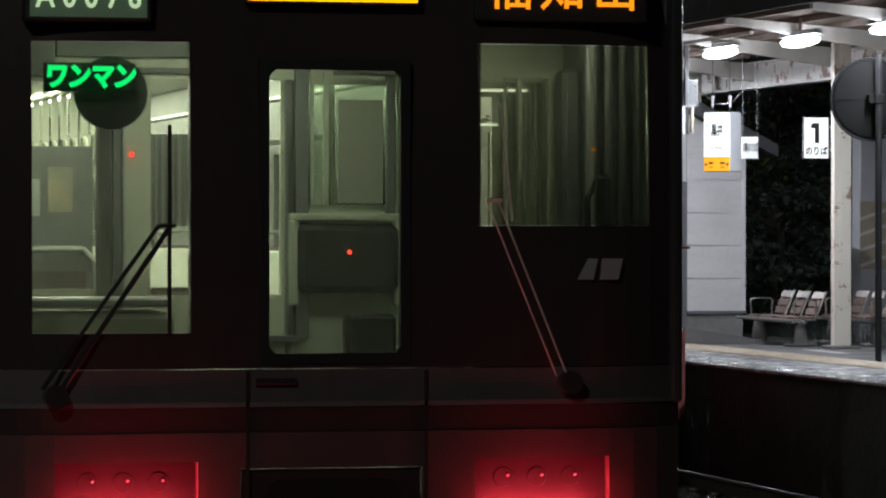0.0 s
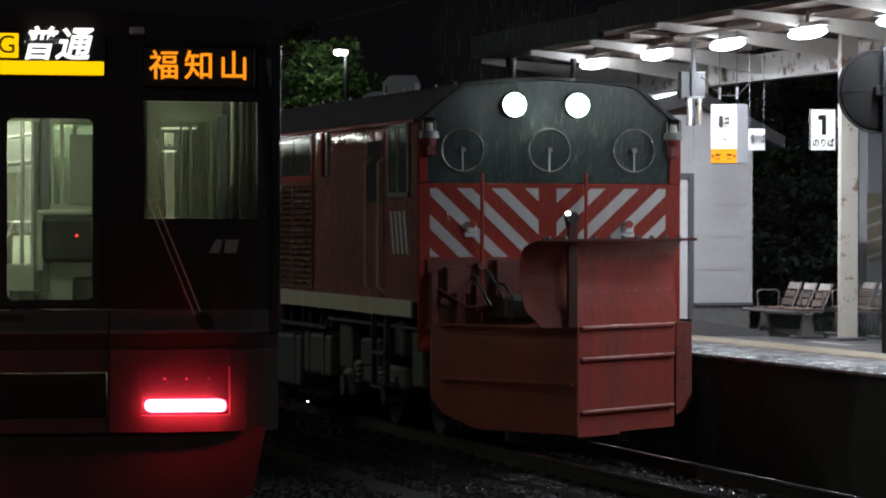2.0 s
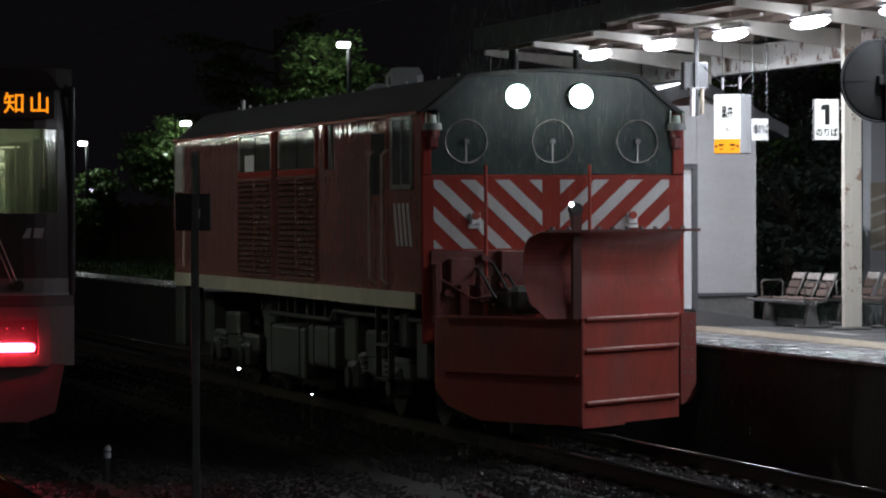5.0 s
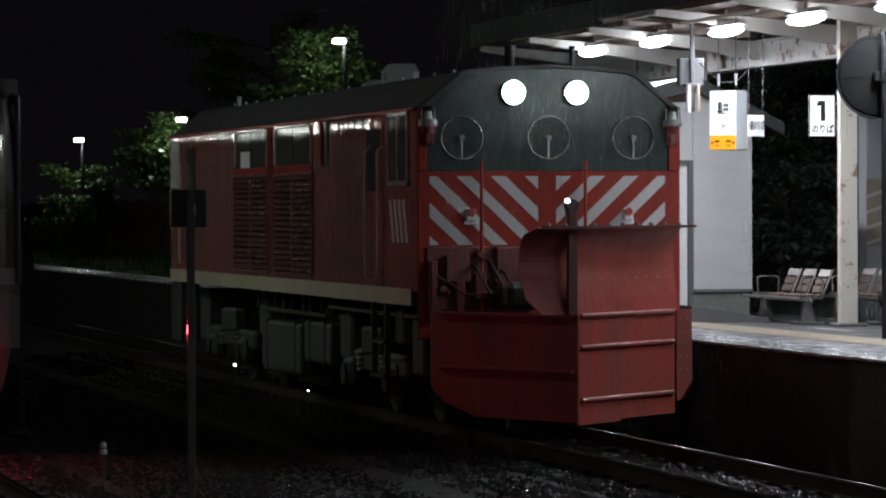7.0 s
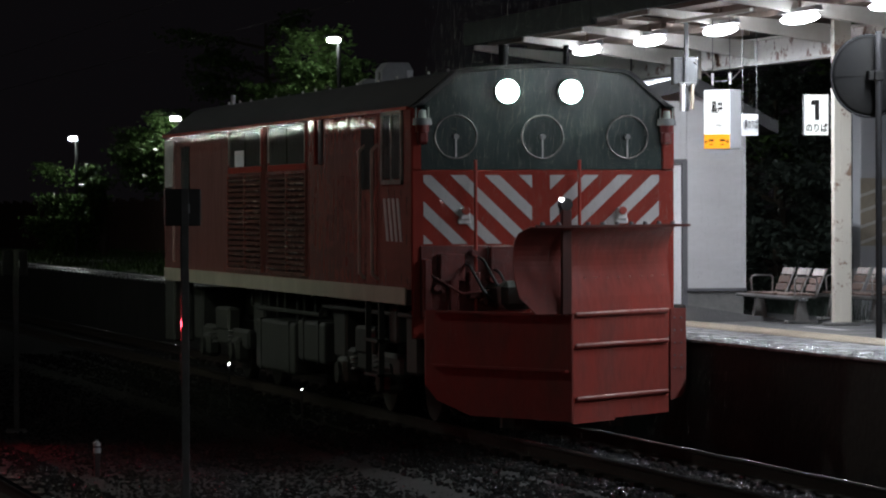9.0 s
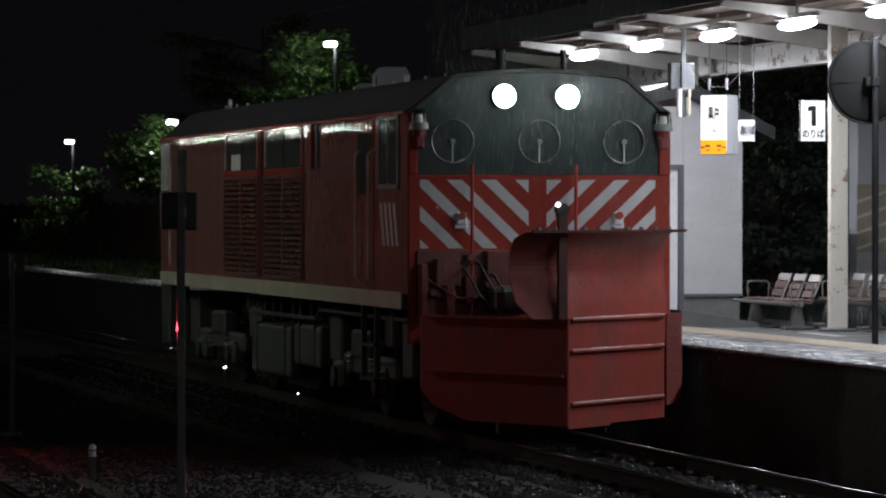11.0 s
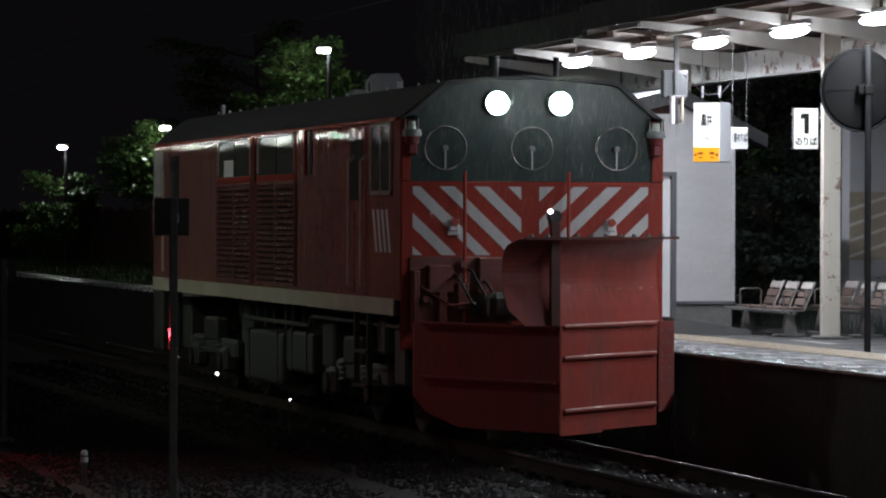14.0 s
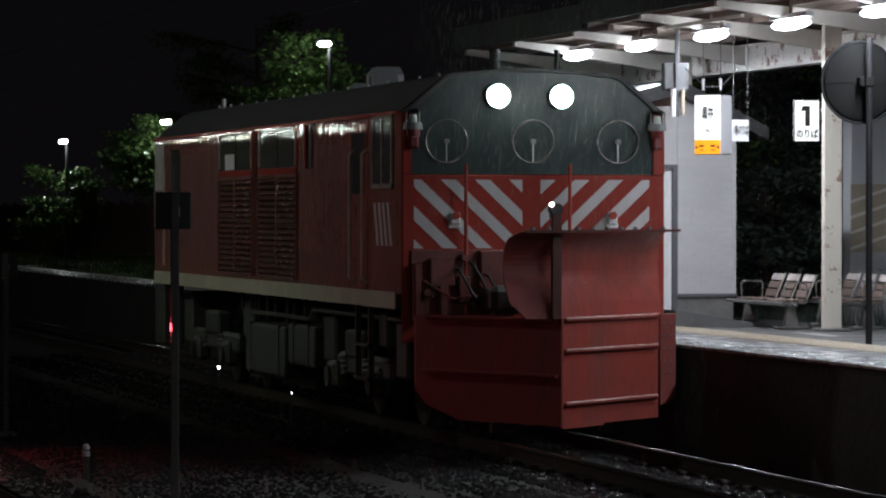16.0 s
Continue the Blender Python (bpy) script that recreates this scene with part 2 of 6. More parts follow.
def prism(poly, axis, a, b):
    """A polygon of (u, v) points drawn out along an axis from a to b."""
    bm = bmesh.new()
    def put(u, v, w):
        return {"x": (w, u, v), "y": (u, w, v), "z": (u, v, w)}[axis]
    lo = [bm.verts.new(put(u, v, a)) for u, v in poly]
    hi = [bm.verts.new(put(u, v, b)) for u, v in poly]
    bm.faces.new(lo[::-1])
    bm.faces.new(hi)
    k = len(poly)
    for i in range(k):
        bm.faces.new((lo[i], lo[(i + 1) % k], hi[(i + 1) % k], hi[i]))
    bmesh.ops.recalc_face_normals(bm, faces=bm.faces)
    return bm


def ring(c, r, t, axis="y", n=40, m=8):
    """A torus about c."""
    bm = bmesh.new()
    rows = []
    for i in range(n):
        a = 2 * math.pi * i / n
        row = []
        for j in range(m):
            b = 2 * math.pi * j / m
            u, v, w = (r + t * math.cos(b)) * math.cos(a), (r + t * math.cos(b)) * math.sin(a), t * math.sin(b)
            p = {"y": (u, w, v), "x": (w, u, v), "z": (u, v, w)}[axis]
            row.append(bm.verts.new(Vector(c) + Vector(p)))
        rows.append(row)
    for i in range(n):
        for j in range(m):
            bm.faces.new((rows[i][j], rows[(i + 1) % n][j], rows[(i + 1) % n][(j + 1) % m], rows[i][(j + 1) % m]))
    bmesh.ops.recalc_face_normals(bm, faces=bm.faces)
    return bm


def letters(name, text, size, material, parent, at, wide=1.0, depth=0.002, label="", slant=0.0, bold=0.0):
    """Flat raised lettering, centred on a place, that faces -y."""
    cu = bpy.data.curves.new(name, "FONT")
    cu.body, cu.size, cu.align_x, cu.align_y = text, size, "CENTER", "CENTER"
    cu.extrude, cu.resolution_u, cu.shear, cu.offset = depth, 3, slant, bold
    tmp = new(name + "_curve", cu)
    dg = bpy.context.evaluated_depsgraph_get()
    me = bpy.data.meshes.new_from_object(tmp.evaluated_get(dg))
    bpy.data.objects.remove(tmp)
    bpy.data.curves.remove(cu)
    me.materials.clear()
    me.materials.append(M[material])
    me.transform(Matrix.Translation(at) @ Matrix.Rotation(radians(90), 4, "X") @ Matrix.Diagonal((wide, 1, 1, 1)))
    ob = new(name, me)
    ob.parent = parent
    if label:
        tagged(ob, label)
    return ob


def panel_holes(xs, zs, holes, y0, y1, bend=None, cut=0.1):
    """A wall across x with rectangular holes (x0, x1, z0, z1), thick from y0 to y1, which may bow."""
    X = sorted({*xs, *[h[0] for h in holes], *[h[1] for h in holes]})
    Z = sorted({*zs, *[h[2] for h in holes], *[h[3] for h in holes]})
    fine = []
    for a, b in zip(X, X[1:]):
        k = max(1, int((b - a) / cut))
        fine += [a + (b - a) * i / k for i in range(k)]
    X = fine + [X[-1]]
    bm = bmesh.new()
    cache = {}

    def vert(i, k, y):
        if (i, k, y) not in cache:
            cache[i, k, y] = bm.verts.new((X[i], y + (bend(X[i], Z[k]) if bend else 0), Z[k]))
        return cache[i, k, y]

    def solid(i, k):
        if not (0 <= i < len(X) - 1 and 0 <= k < len(Z) - 1):
            return False
        cx, cz = (X[i] + X[i + 1]) / 2, (Z[k] + Z[k + 1]) / 2
        return not any(h[0] < cx < h[1] and h[2] < cz < h[3] for h in holes)

    for i in range(len(X) - 1):
        for k in range(len(Z) - 1):
            if not solid(i, k):
                continue
            bm.faces.new((vert(i, k, y0), vert(i + 1, k, y0), vert(i + 1, k + 1, y0), vert(i, k + 1, y0)))
            bm.faces.new((vert(i, k, y1), vert(i, k + 1, y1), vert(i + 1, k + 1, y1), vert(i + 1, k, y1)))
            for (di, dk, a, b) in ((-1, 0, (i, k), (i, k + 1)), (1, 0, (i + 1, k), (i + 1, k + 1)), (0, -1, (i, k), (i + 1, k)), (0, 1, (i, k + 1), (i + 1, k + 1))):
                if not solid(i + di, k + dk):
                    bm.faces.new((vert(*a, y0), vert(*b, y0), vert(*b, y1), vert(*a, y1)))
    bmesh.ops.recalc_face_normals(bm, faces=bm.faces)
    return bm


# ---- ground and tracks ----


def build_ground():
    bm = bmesh.new()
    xs = [-4000, -300, -60, -20, 0, 14, 30, 60, 300, 4000]
    ys = [-4000, -300, -40, 0, 20, 60, 110, 160, 400, 4000]
    g = [[bm.verts.new((x, y, -0.36)) for x in xs] for y in ys]
    for j in range(len(ys) - 1):
        for i in range(len(xs) - 1):
            bm.faces.new((g[j][i], g[j][i + 1], g[j + 1][i + 1], g[j + 1][i]))
    tagged(part("ground", bm, "earth"), "dark wet earth stretching away into the night", "ground", kind="structure")
    # ballast bed, shouldered round each track
    prof = [(1.9, -0.345), (2.1, -0.24), (4.6, -0.24), (5.4, -0.28), (7.6, -0.28), (8.4, -0.22), (11.35, -0.22), (11.5, -0.345)]
    bm = prism([(x, z) for x, z in prof], "y", -10, 150)
    bed = tagged(part("ballast_bed", bm, "ballast"), "dark wet ballast bed between the two platforms", "ballast", kind="structure")
    # loose stones
    rng = random.Random(5)
    verts, faces = [], []
    shapes = []
    for s in range(6):
        b = bmesh.new()
        bmesh.ops.create_icosphere(b, subdivisions=1, radius=1)
        b.verts.ensure_lookup_table()
        vs = [v.co * rng.uniform(0.6, 1.15) for v in b.verts]
        fs = [[v.index for v in f.verts] for f in b.faces]
        b.free()
        shapes.append((vs, fs))
    smeshes = []
    for vs, fs in shapes:
        sm = bpy.data.meshes.new("stone")
        sm.from_pydata([tuple(v) for v in vs], [], fs)
        sm.materials.append(M["stone1"])
        smeshes.append(sm)
    n = single = 0
    while n < 46000:
        y = 26.5 + 38 * rng.random() ** 2.0
        x = rng.uniform(4.2, 11.3)
        z = -0.25 if x < 5 or x > 8 else -0.29
        if x > 8.2:
            z = -0.22
        if min(abs(x - 9.46), abs(x - 10.6)) < 0.09:
            continue
        if 8.85 < x < 11.2:
            z = -0.175
        vs, fs = rng.choice(shapes)
        r = rng.uniform(0.014, 0.033)
        q = Euler([rng.uniform(0, 6.28) for _ in range(3)]).to_matrix()
        o = len(verts)
        sc = Vector((r * rng.uniform(0.8, 1.4), r, r * rng.uniform(0.5, 0.9)))
        if y < 28.6 and single < 300:
            # the nearest stones are pieces of their own
            ob = new("stone", smeshes[rng.randrange(6)])
            ob.parent, ob.location, ob.scale = bed, (x, y, z + r * 0.3), sc
            ob.rotation_euler = [rng.uniform(0, 6.28) for _ in range(3)]
            single += 1
            n += 1
            continue
        for v in vs:
            w = q @ Vector((v.x * sc.x, v.y * sc.y, v.z * sc.z))
            verts.append((x + w.x, y + w.y, z + r * 0.3 + w.z))
        faces += [[o + i for i in f] for f in fs]
        n += 1
    me = bpy.data.meshes.new("ballast_stones")
    me.from_pydata(verts, [], faces)
    me.materials.append(M["stone"])
    tagged(new("ballast_stones", me), "wet crushed stone ballast glinting between the rails", "ballast", kind="stuff")


RAILP = [(-0.061, 0), (0.061, 0), (0.061, 0.012), (0.012, 0.03), (0.010, 0.115), (0.0325, 0.125), (0.0325, 0.147), (-0.0325, 0.147), (-0.0325, 0.125), (-0.010, 0.115), (-0.012, 0.03), (-0.061, 0.012)]


def build_track(cx, y0, y1, s0, s1, label):
    tr = thing("railway_track", label, "railway track", (cx, 0, 0), kind="structure")
    for s in (-0.566, 0.566):
        r = part("rail", prism([(s + u, v - 0.153) for u, v in RAILP], "y", y0, y1), "rail", tr, "rusty steel rail")
        crown = [(s + 0.033 * math.cos(radians(a)), -0.0135 + 0.0135 * math.sin(radians(a)) ** 0.7) for a in range(0, 181, 12)]
        part("rail_head", prism(crown, "y", y0, y1), "railtop", r, "bright worn rail head", smooth=True)
    sl = prism([(-1.0, -0.30), (1.0, -0.30), (0.96, -0.165), (0.3, -0.185), (-0.3, -0.185), (-0.96, -0.165)], "y", -0.12, 0.12)
    clip = [box(s + d - 0.05, s + d + 0.05, -0.06, 0.06, -0.165, -0.125, 0.01) for s in (-0.566, 0.566) for d in (-0.1, 0.1)]
    base = part("sleeper", join(sl), "sleeper", tr)
    cl = part("rail_clip", join(*clip), "rail", base)
    y = s0
    base.location.y = y
    while y < s1:
        y += 0.62
        b = new("sleeper", base.data)
        b.parent, b.location.y = tr, y
        c = new("rail_clip", cl.data)
        c.parent = b
    return tr


def build_platform():
    p = tagged(part("platform", prism([(11.62, -0.34), (11.62, 0.918), (15.4, 0.918), (15.4, -0.34)], "y", 8, 135), "asphalt"),
               "wet asphalt station platform with a pale coping", "platform", kind="structure")
    w = 1.2
    y = 14.0
    cop = part("coping_slab", box(11.48, 12.30, 0.004, w - 0.006, 0.893, 0.926, 0.006), "coping", p, "wet concrete coping slab")
    cop.location.y = y
    while y < 118:
        y += w
        c = new("coping_slab", cop.data)
        c.parent, c.location.y = p, y
    rng = random.Random(17)
    verts, faces = [], []
    for i in range(900):
        x, y = 11.5 + 0.5 * rng.random() ** 2.2, rng.uniform(31.0, 47.0)
        r = rng.uniform(0.012, 0.03)
        o = len(verts)
        for q, h in ((1.0, 0.0), (0.75, 0.17), (0.4, 0.29)):
            verts += [(x + r * q * math.cos(0.785 * k), y + r * q * math.sin(0.785 * k), 0.926 + r * h) for k in range(8)]
        verts.append((x, y, 0.926 + r * 0.33))
        for a in (o, o + 8):
            faces += [(a + k, a + (k + 1) % 8, a + 8 + (k + 1) % 8, a + 8 + k) for k in range(8)]
        faces += [(o + 16 + k, o + 16 + (k + 1) % 8, o + 24) for k in range(8)]
    me = bpy.data.meshes.new("water_beads")
    me.from_pydata(verts, [], faces)
    me.materials.append(M["bead"])
    me.polygons.foreach_set("use_smooth", [True] * len(me.polygons))
    tagged(new("water_beads", me), "beads and ripples of rainwater along the platform edge", "water", kind="stuff")
    part("platform_wall", box(11.52, 11.62, 8, 135, -0.34, 0.89), "pwall", p, "dirty dark platform retaining wall")
    # yellow tactile strip, slab by slab, with raised bars
    t = thing("tactile_strip", "worn yellow tactile paving strip along the platform edge", "tactile paving", (0, 0, 0), kind="structure")
    bmx = [box(0, 0.297, 0.003, 0.297, 0.91, 0.928, 0.002)]
    for i in range(4):
        bmx.append(box(0.03 + 0.065 * i, 0.06 + 0.065 * i, 0.02, 0.28, 0.926, 0.933, 0.002))
    tile = part("tile", join(*bmx), "yellow", t)
    tile.location = (12.72, 29, 0)
    for i in range(1, 240):
        c = new("tile", tile.data)
        c.parent, c.location = t, (12.72 + 0.3 * (i % 2), 29 + 0.3 * (i // 2), 0)
    bm = join(*[box(13.9, 14.02, 31.4 + 7.5 * i, 32.7 + 7.5 * i, 0.916, 0.9215) for i in range(3)])
    part("painted_line", bm, "stripe", p, "worn white line painted on the platform")
    # short pale dashes at even steps beside the tactile strip
    dash = part("pale_dash", box(12.50, 12.69, -0.05, 0.05, 0.915, 0.9205), "stripe", p, "short pale dash beside the tactile strip")
    dash.location.y = 31.2
    for i in range(1, 22):
        d = new("pale_dash", dash.data)
        d.parent, d.location.y = p, 31.2 + 0.75 * i
    # platform on which the camera stands
    q = tagged(part("platform_opposite", prism([(-6, -0.34), (-6, 0.92), (1.78, 0.92), (1.78, 0.74), (1.66, 0.70), (1.66, -0.34)], "y", -12, 110), "asphalt"),
               "plain wet asphalt platform across the tracks", "platform", kind="structure")


def build_canopy():
    roof = tagged(new("canopy_roof"), "platform canopy with white steel rafters and dim boarded underside", "canopy", kind="structure")
    # two lengths of roof, the nearer one a hand higher
    for (ya, yb, dz) in ((43.62, 49.9, 0.0), (12, 43.6, 0.07)):
        def slope(x):
            return 4.54 + dz - 0.16 * (x - 12.52) / 2.28
        e, k = slope(12.52), slope(14.8)
        part("roof_deck", prism([(12.52, e), (14.8, k), (17.6, e), (17.6, e + 0.05), (14.8, k + 0.05), (12.52, e + 0.05)], "y", ya, yb), "deck", roof, "brownish underside boards")
        part("fascia", box(12.43, 12.51, ya, yb, 4.455 + dz, 4.76 + dz, 0.005), "fascia", roof, "dark metal fascia")
        for x in (12.8, 13.35, 13.9, 14.4):
            part("purlin", box(x - 0.035, x + 0.035, ya + 0.01, yb - 0.01, slope(x) - 0.07, slope(x) - 0.004), "deck", roof, "dull purlin")
    g = thing("canopy_girder", "white steel girder with peeling rust-stained paint", "girder", kind="structure")
    part("web", box(14.78, 14.82, 12, 49.8, 4.03, 4.30), "peel", g)
    part("bottom_flange", box(14.70, 14.90, 12, 49.8, 4.0, 4.03), "canopyw", g)
    part("top_flange", box(14.70, 14.90, 12, 49.8, 4.30, 4.325), "canopyw", g)
    raft = thing("rafter", "white tapered steel canopy rafter", "rafter", (0, 0, 0), group="canopy rafters", kind="structure")
    part("beam", prism([(14.69, 4.08), (14.69, 4.30), (12.52, 4.47), (12.52, 4.40)], "y", -0.05, 0.05), "canopyw", raft)
    part("beam", prism([(14.91, 4.08), (14.91, 4.30), (17.4, 4.47), (17.4, 4.40)], "y", -0.05, 0.05), "canopyw", raft)
    raft.matrix_basis = pose(0, 41.5, 0.07)
    for k in (-7, -6, -5, -4, -3, -2, -1, 1, 2, 2.9):
        copy_thing(raft, pose(0, 41.5 + 2.8 * k, 0.07 if k < 0 else 0))
    post = thing("canopy_post", "white-painted steel canopy post with rust spots", "post", (14.50, 40.55, 0.92), group="canopy posts", kind="structure")
    part("shaft", join(box(-0.088, 0.088, -0.05, -0.035, 0.03, 3.46), box(-0.10, -0.088, -0.05, 0.06, 0.03, 3.46), box(0.088, 0.10, -0.05, 0.06, 0.03, 3.46), box(-0.03, 0.03, -0.058, -0.05, 0.03, 3.46)), "postw", post)
    part("foot", box(-0.17, 0.17, -0.17, 0.17, 0.0, 0.035, 0.008), "concrete", post)
    for k in (-4, -3, -2, -1, 1):
        copy_thing(post, pose(14.50, 40.55 + 5.6 * k, 0.92))
    # lamps under the rafters
    lampb = thing("canopy_lamp", "bright white fluorescent tube lamp under the canopy", "lamp", (13.29, 41.25, 4.29), group="canopy lamps")
    part("housing", prism([(-0.05, 0.048), (0.05, 0.048), (0.035, 0.10), (-0.035, 0.10)], "y", -0.60, 0.60), "cgreyl", lampb, "grey batten housing")
    gl = bmesh.new()
    bmesh.ops.create_uvsphere(gl, u_segments=28, v_segments=14, radius=1)
    for v in gl.verts:
        v.co = Vector((v.co.x * 0.085, v.co.y * 0.60, v.co.z * 0.062 - 0.012))
    part("tube", gl, "tube", lampb, "glowing white fluorescent tube", smooth=True)
    part("stem", box(-0.015, 0.015, -0.015, 0.015, 0.10, 0.24), "deck", lampb)
    for k in range(-6, 3):
        at = (13.29, 41.25 + 2.78 * k, 4.29)
        if k:
            copy_thing(lampb, pose(*at))
        li = bpy.data.lights.new("canopy_light", "AREA")
        li.shape, li.size, li.size_y, li.energy, li.color = "RECTANGLE", 0.12, 1.1, CANOPY_W, (0.93, 0.98, 1.08)
        ob = new("canopy_light", li)
        ob.matrix_basis = pose(at[0], at[1], at[2] - 0.09)


def build_shelter():
    s = thing("waiting_room", "small station building with grey horizontal siding", "building", (-0.10, 0, 0), kind="structure")
    Y = 43.6
    # end wall of separate boards over a concrete footing; the door stands beside it
    part("footing", box(13.72, 14.44, Y, Y + 6, 0.92, 1.25, 0.01), "concrete", s, "stained concrete footing")
    part("footing_rail", box(13.73, 14.47, Y - 0.035, Y, 1.25, 1.285), "inkg", s, "dark flashing strip")
    z, k = 1.285, 0
    bd = part("board", prism([(Y, 0.0), (Y - 0.02, 0.0), (Y - 0.012, 0.388), (Y, 0.388)], "x", 13.72, 14.44), "board", s)
    bd.location.z = z
    for i in range(1, 5):
        c = new("board", bd.data)
        c.parent, c.location.z = s, z + 0.395 * i
    part("board", prism([(13.72, 3.26), (14.44, 3.26), (14.44, 3.31), (13.73, 3.66), (13.72, 3.66)], "y", Y - 0.018, Y), "board", s)
    part("wall_core", prism([(13.72, 1.285), (14.43, 1.285), (14.43, 3.31), (13.73, 3.66), (13.72, 3.66)], "y", Y + 0.001, Y + 6), "board", s)
    part("side_wall", box(13.2, 13.3, Y + 0.03, Y + 0.08, 0.92, 3.54), "board", s)
    part("corner_trim", box(14.42, 14.46, Y - 0.03, Y + 0.03, 1.285, 3.30), "board", s)
    part("lintel_wall", box(13.2, 13.72, Y + 0.002, Y + 0.1, 2.84, 3.54), "board", s)
    d = part("door", box(13.36, 13.66, Y + 0.03, Y + 0.06, 0.95, 2.80), "pane", s, "glazed aluminium sliding door")
    part("door_frame", join(box(13.66, 13.72, Y - 0.04, Y + 0.08, 1.0, 2.84), box(13.3, 13.72, Y - 0.03, Y + 0.08, 2.78, 2.84)), "inkg", s, "dark bronze door frame")
    part("stile", box(13.56, 13.655, Y + 0.01, Y + 0.07, 1.0, 2.78), "signp", s, "white door stile")
    part("rail_bar", box(13.36, 13.52, Y + 0.01, Y + 0.07, 1.62, 1.70), "signp", s)
    part("back_wall", box(13.2, 14.4, Y + 5.8, Y + 5.9, 0.92, 3.3), "board", s)
    roof = part("gable_roof", prism([(12.5, 3.55), (13.7, 3.85), (14.80, 3.29), (14.80, 3.14), (13.7, 3.68), (12.5, 3.38)], "y", Y - 0.25, Y + 6), "roofgrey", s, "grey sheet roof with a deep eave")
    ramp = tagged(part("ramp", prism([(13.2, 0.92), (14.46, 0.922), (13.2, 1.12)], "y", Y - 1.3, Y + 0.02), "asphalt"), "low asphalt ramp up to the waiting room door", "ramp", kind="structure")


def build_bench(n, x0, y0):
    b = thing("platform_bench", "row of slatted wooden platform seats with steel arm loops", "bench", (x0, y0, 0.92), group="platform benches")
    part("beam", box(0.06, 0.11, -0.22, 0.55 * n - 0.12, 0.255, 0.295, 0.01), "cgrey", b, "grey steel beam")
    part("front_rail", cyl((-0.12, -0.42, 0.30), (-0.12, 0.55 * n, 0.30), 0.02), "steel", b, "steel front rail")
    for k in range(n):
        y = 0.55 * k
        st = part("seat", join(*[box(-0.12 + 0.085 * i, -0.045 + 0.085 * i, y - 0.20, y + 0.20, 0.32, 0.345, 0.006) for i in range(4)]), "wood", b, "slatted seat")
        for i in range(3):
            u, v = 0.245 + 0.04 * i, 0.40 + 0.092 * i
            q = box(-0.011, 0.011, y - 0.185, y + 0.185, -0.043, 0.043, 0.006)
            bmesh.ops.transform(q, matrix=Matrix.Translation((u, 0, v)) @ Matrix.Rotation(radians(23), 4, "Y"), verts=q.verts)
            # top slat near-white, the lower two brown
            part("back_slat", q, "slatpale" if i == 2 else "wood", b, "wet wooden back slat")
        for d in (-0.18, 0.18):
            part("seat_frame", tube([(-0.10, y + d, 0.305), (0.22, y + d, 0.305), (0.36, y + d, 0.63)], 0.013), "steel", st)
    for y in (-0.25, 0.55 * n - 0.33):
        part("arm_loop", tube([(0.02, y, 0.27), (-0.05, y, 0.30), (-0.06, y, 0.50), (-0.045, y, 0.525), (-0.02, y, 0.535), (0.17, y, 0.535), (0.195, y, 0.525), (0.21, y, 0.50), (0.20, y, 0.30)], 0.011), "steel", b, "polished steel arm loop")
    for y in (-0.05, 0.55 * n - 0.20):
        part("leg", join(prism([(0.0, 0.03), (0.17, 0.03), (0.125, 0.26), (0.045, 0.26)], "y", y - 0.045, y + 0.045), box(-0.10, 0.27, y - 0.07, y + 0.07, 0.0, 0.035, 0.01)), "concrete", b, "concrete pedestal leg")
    return b


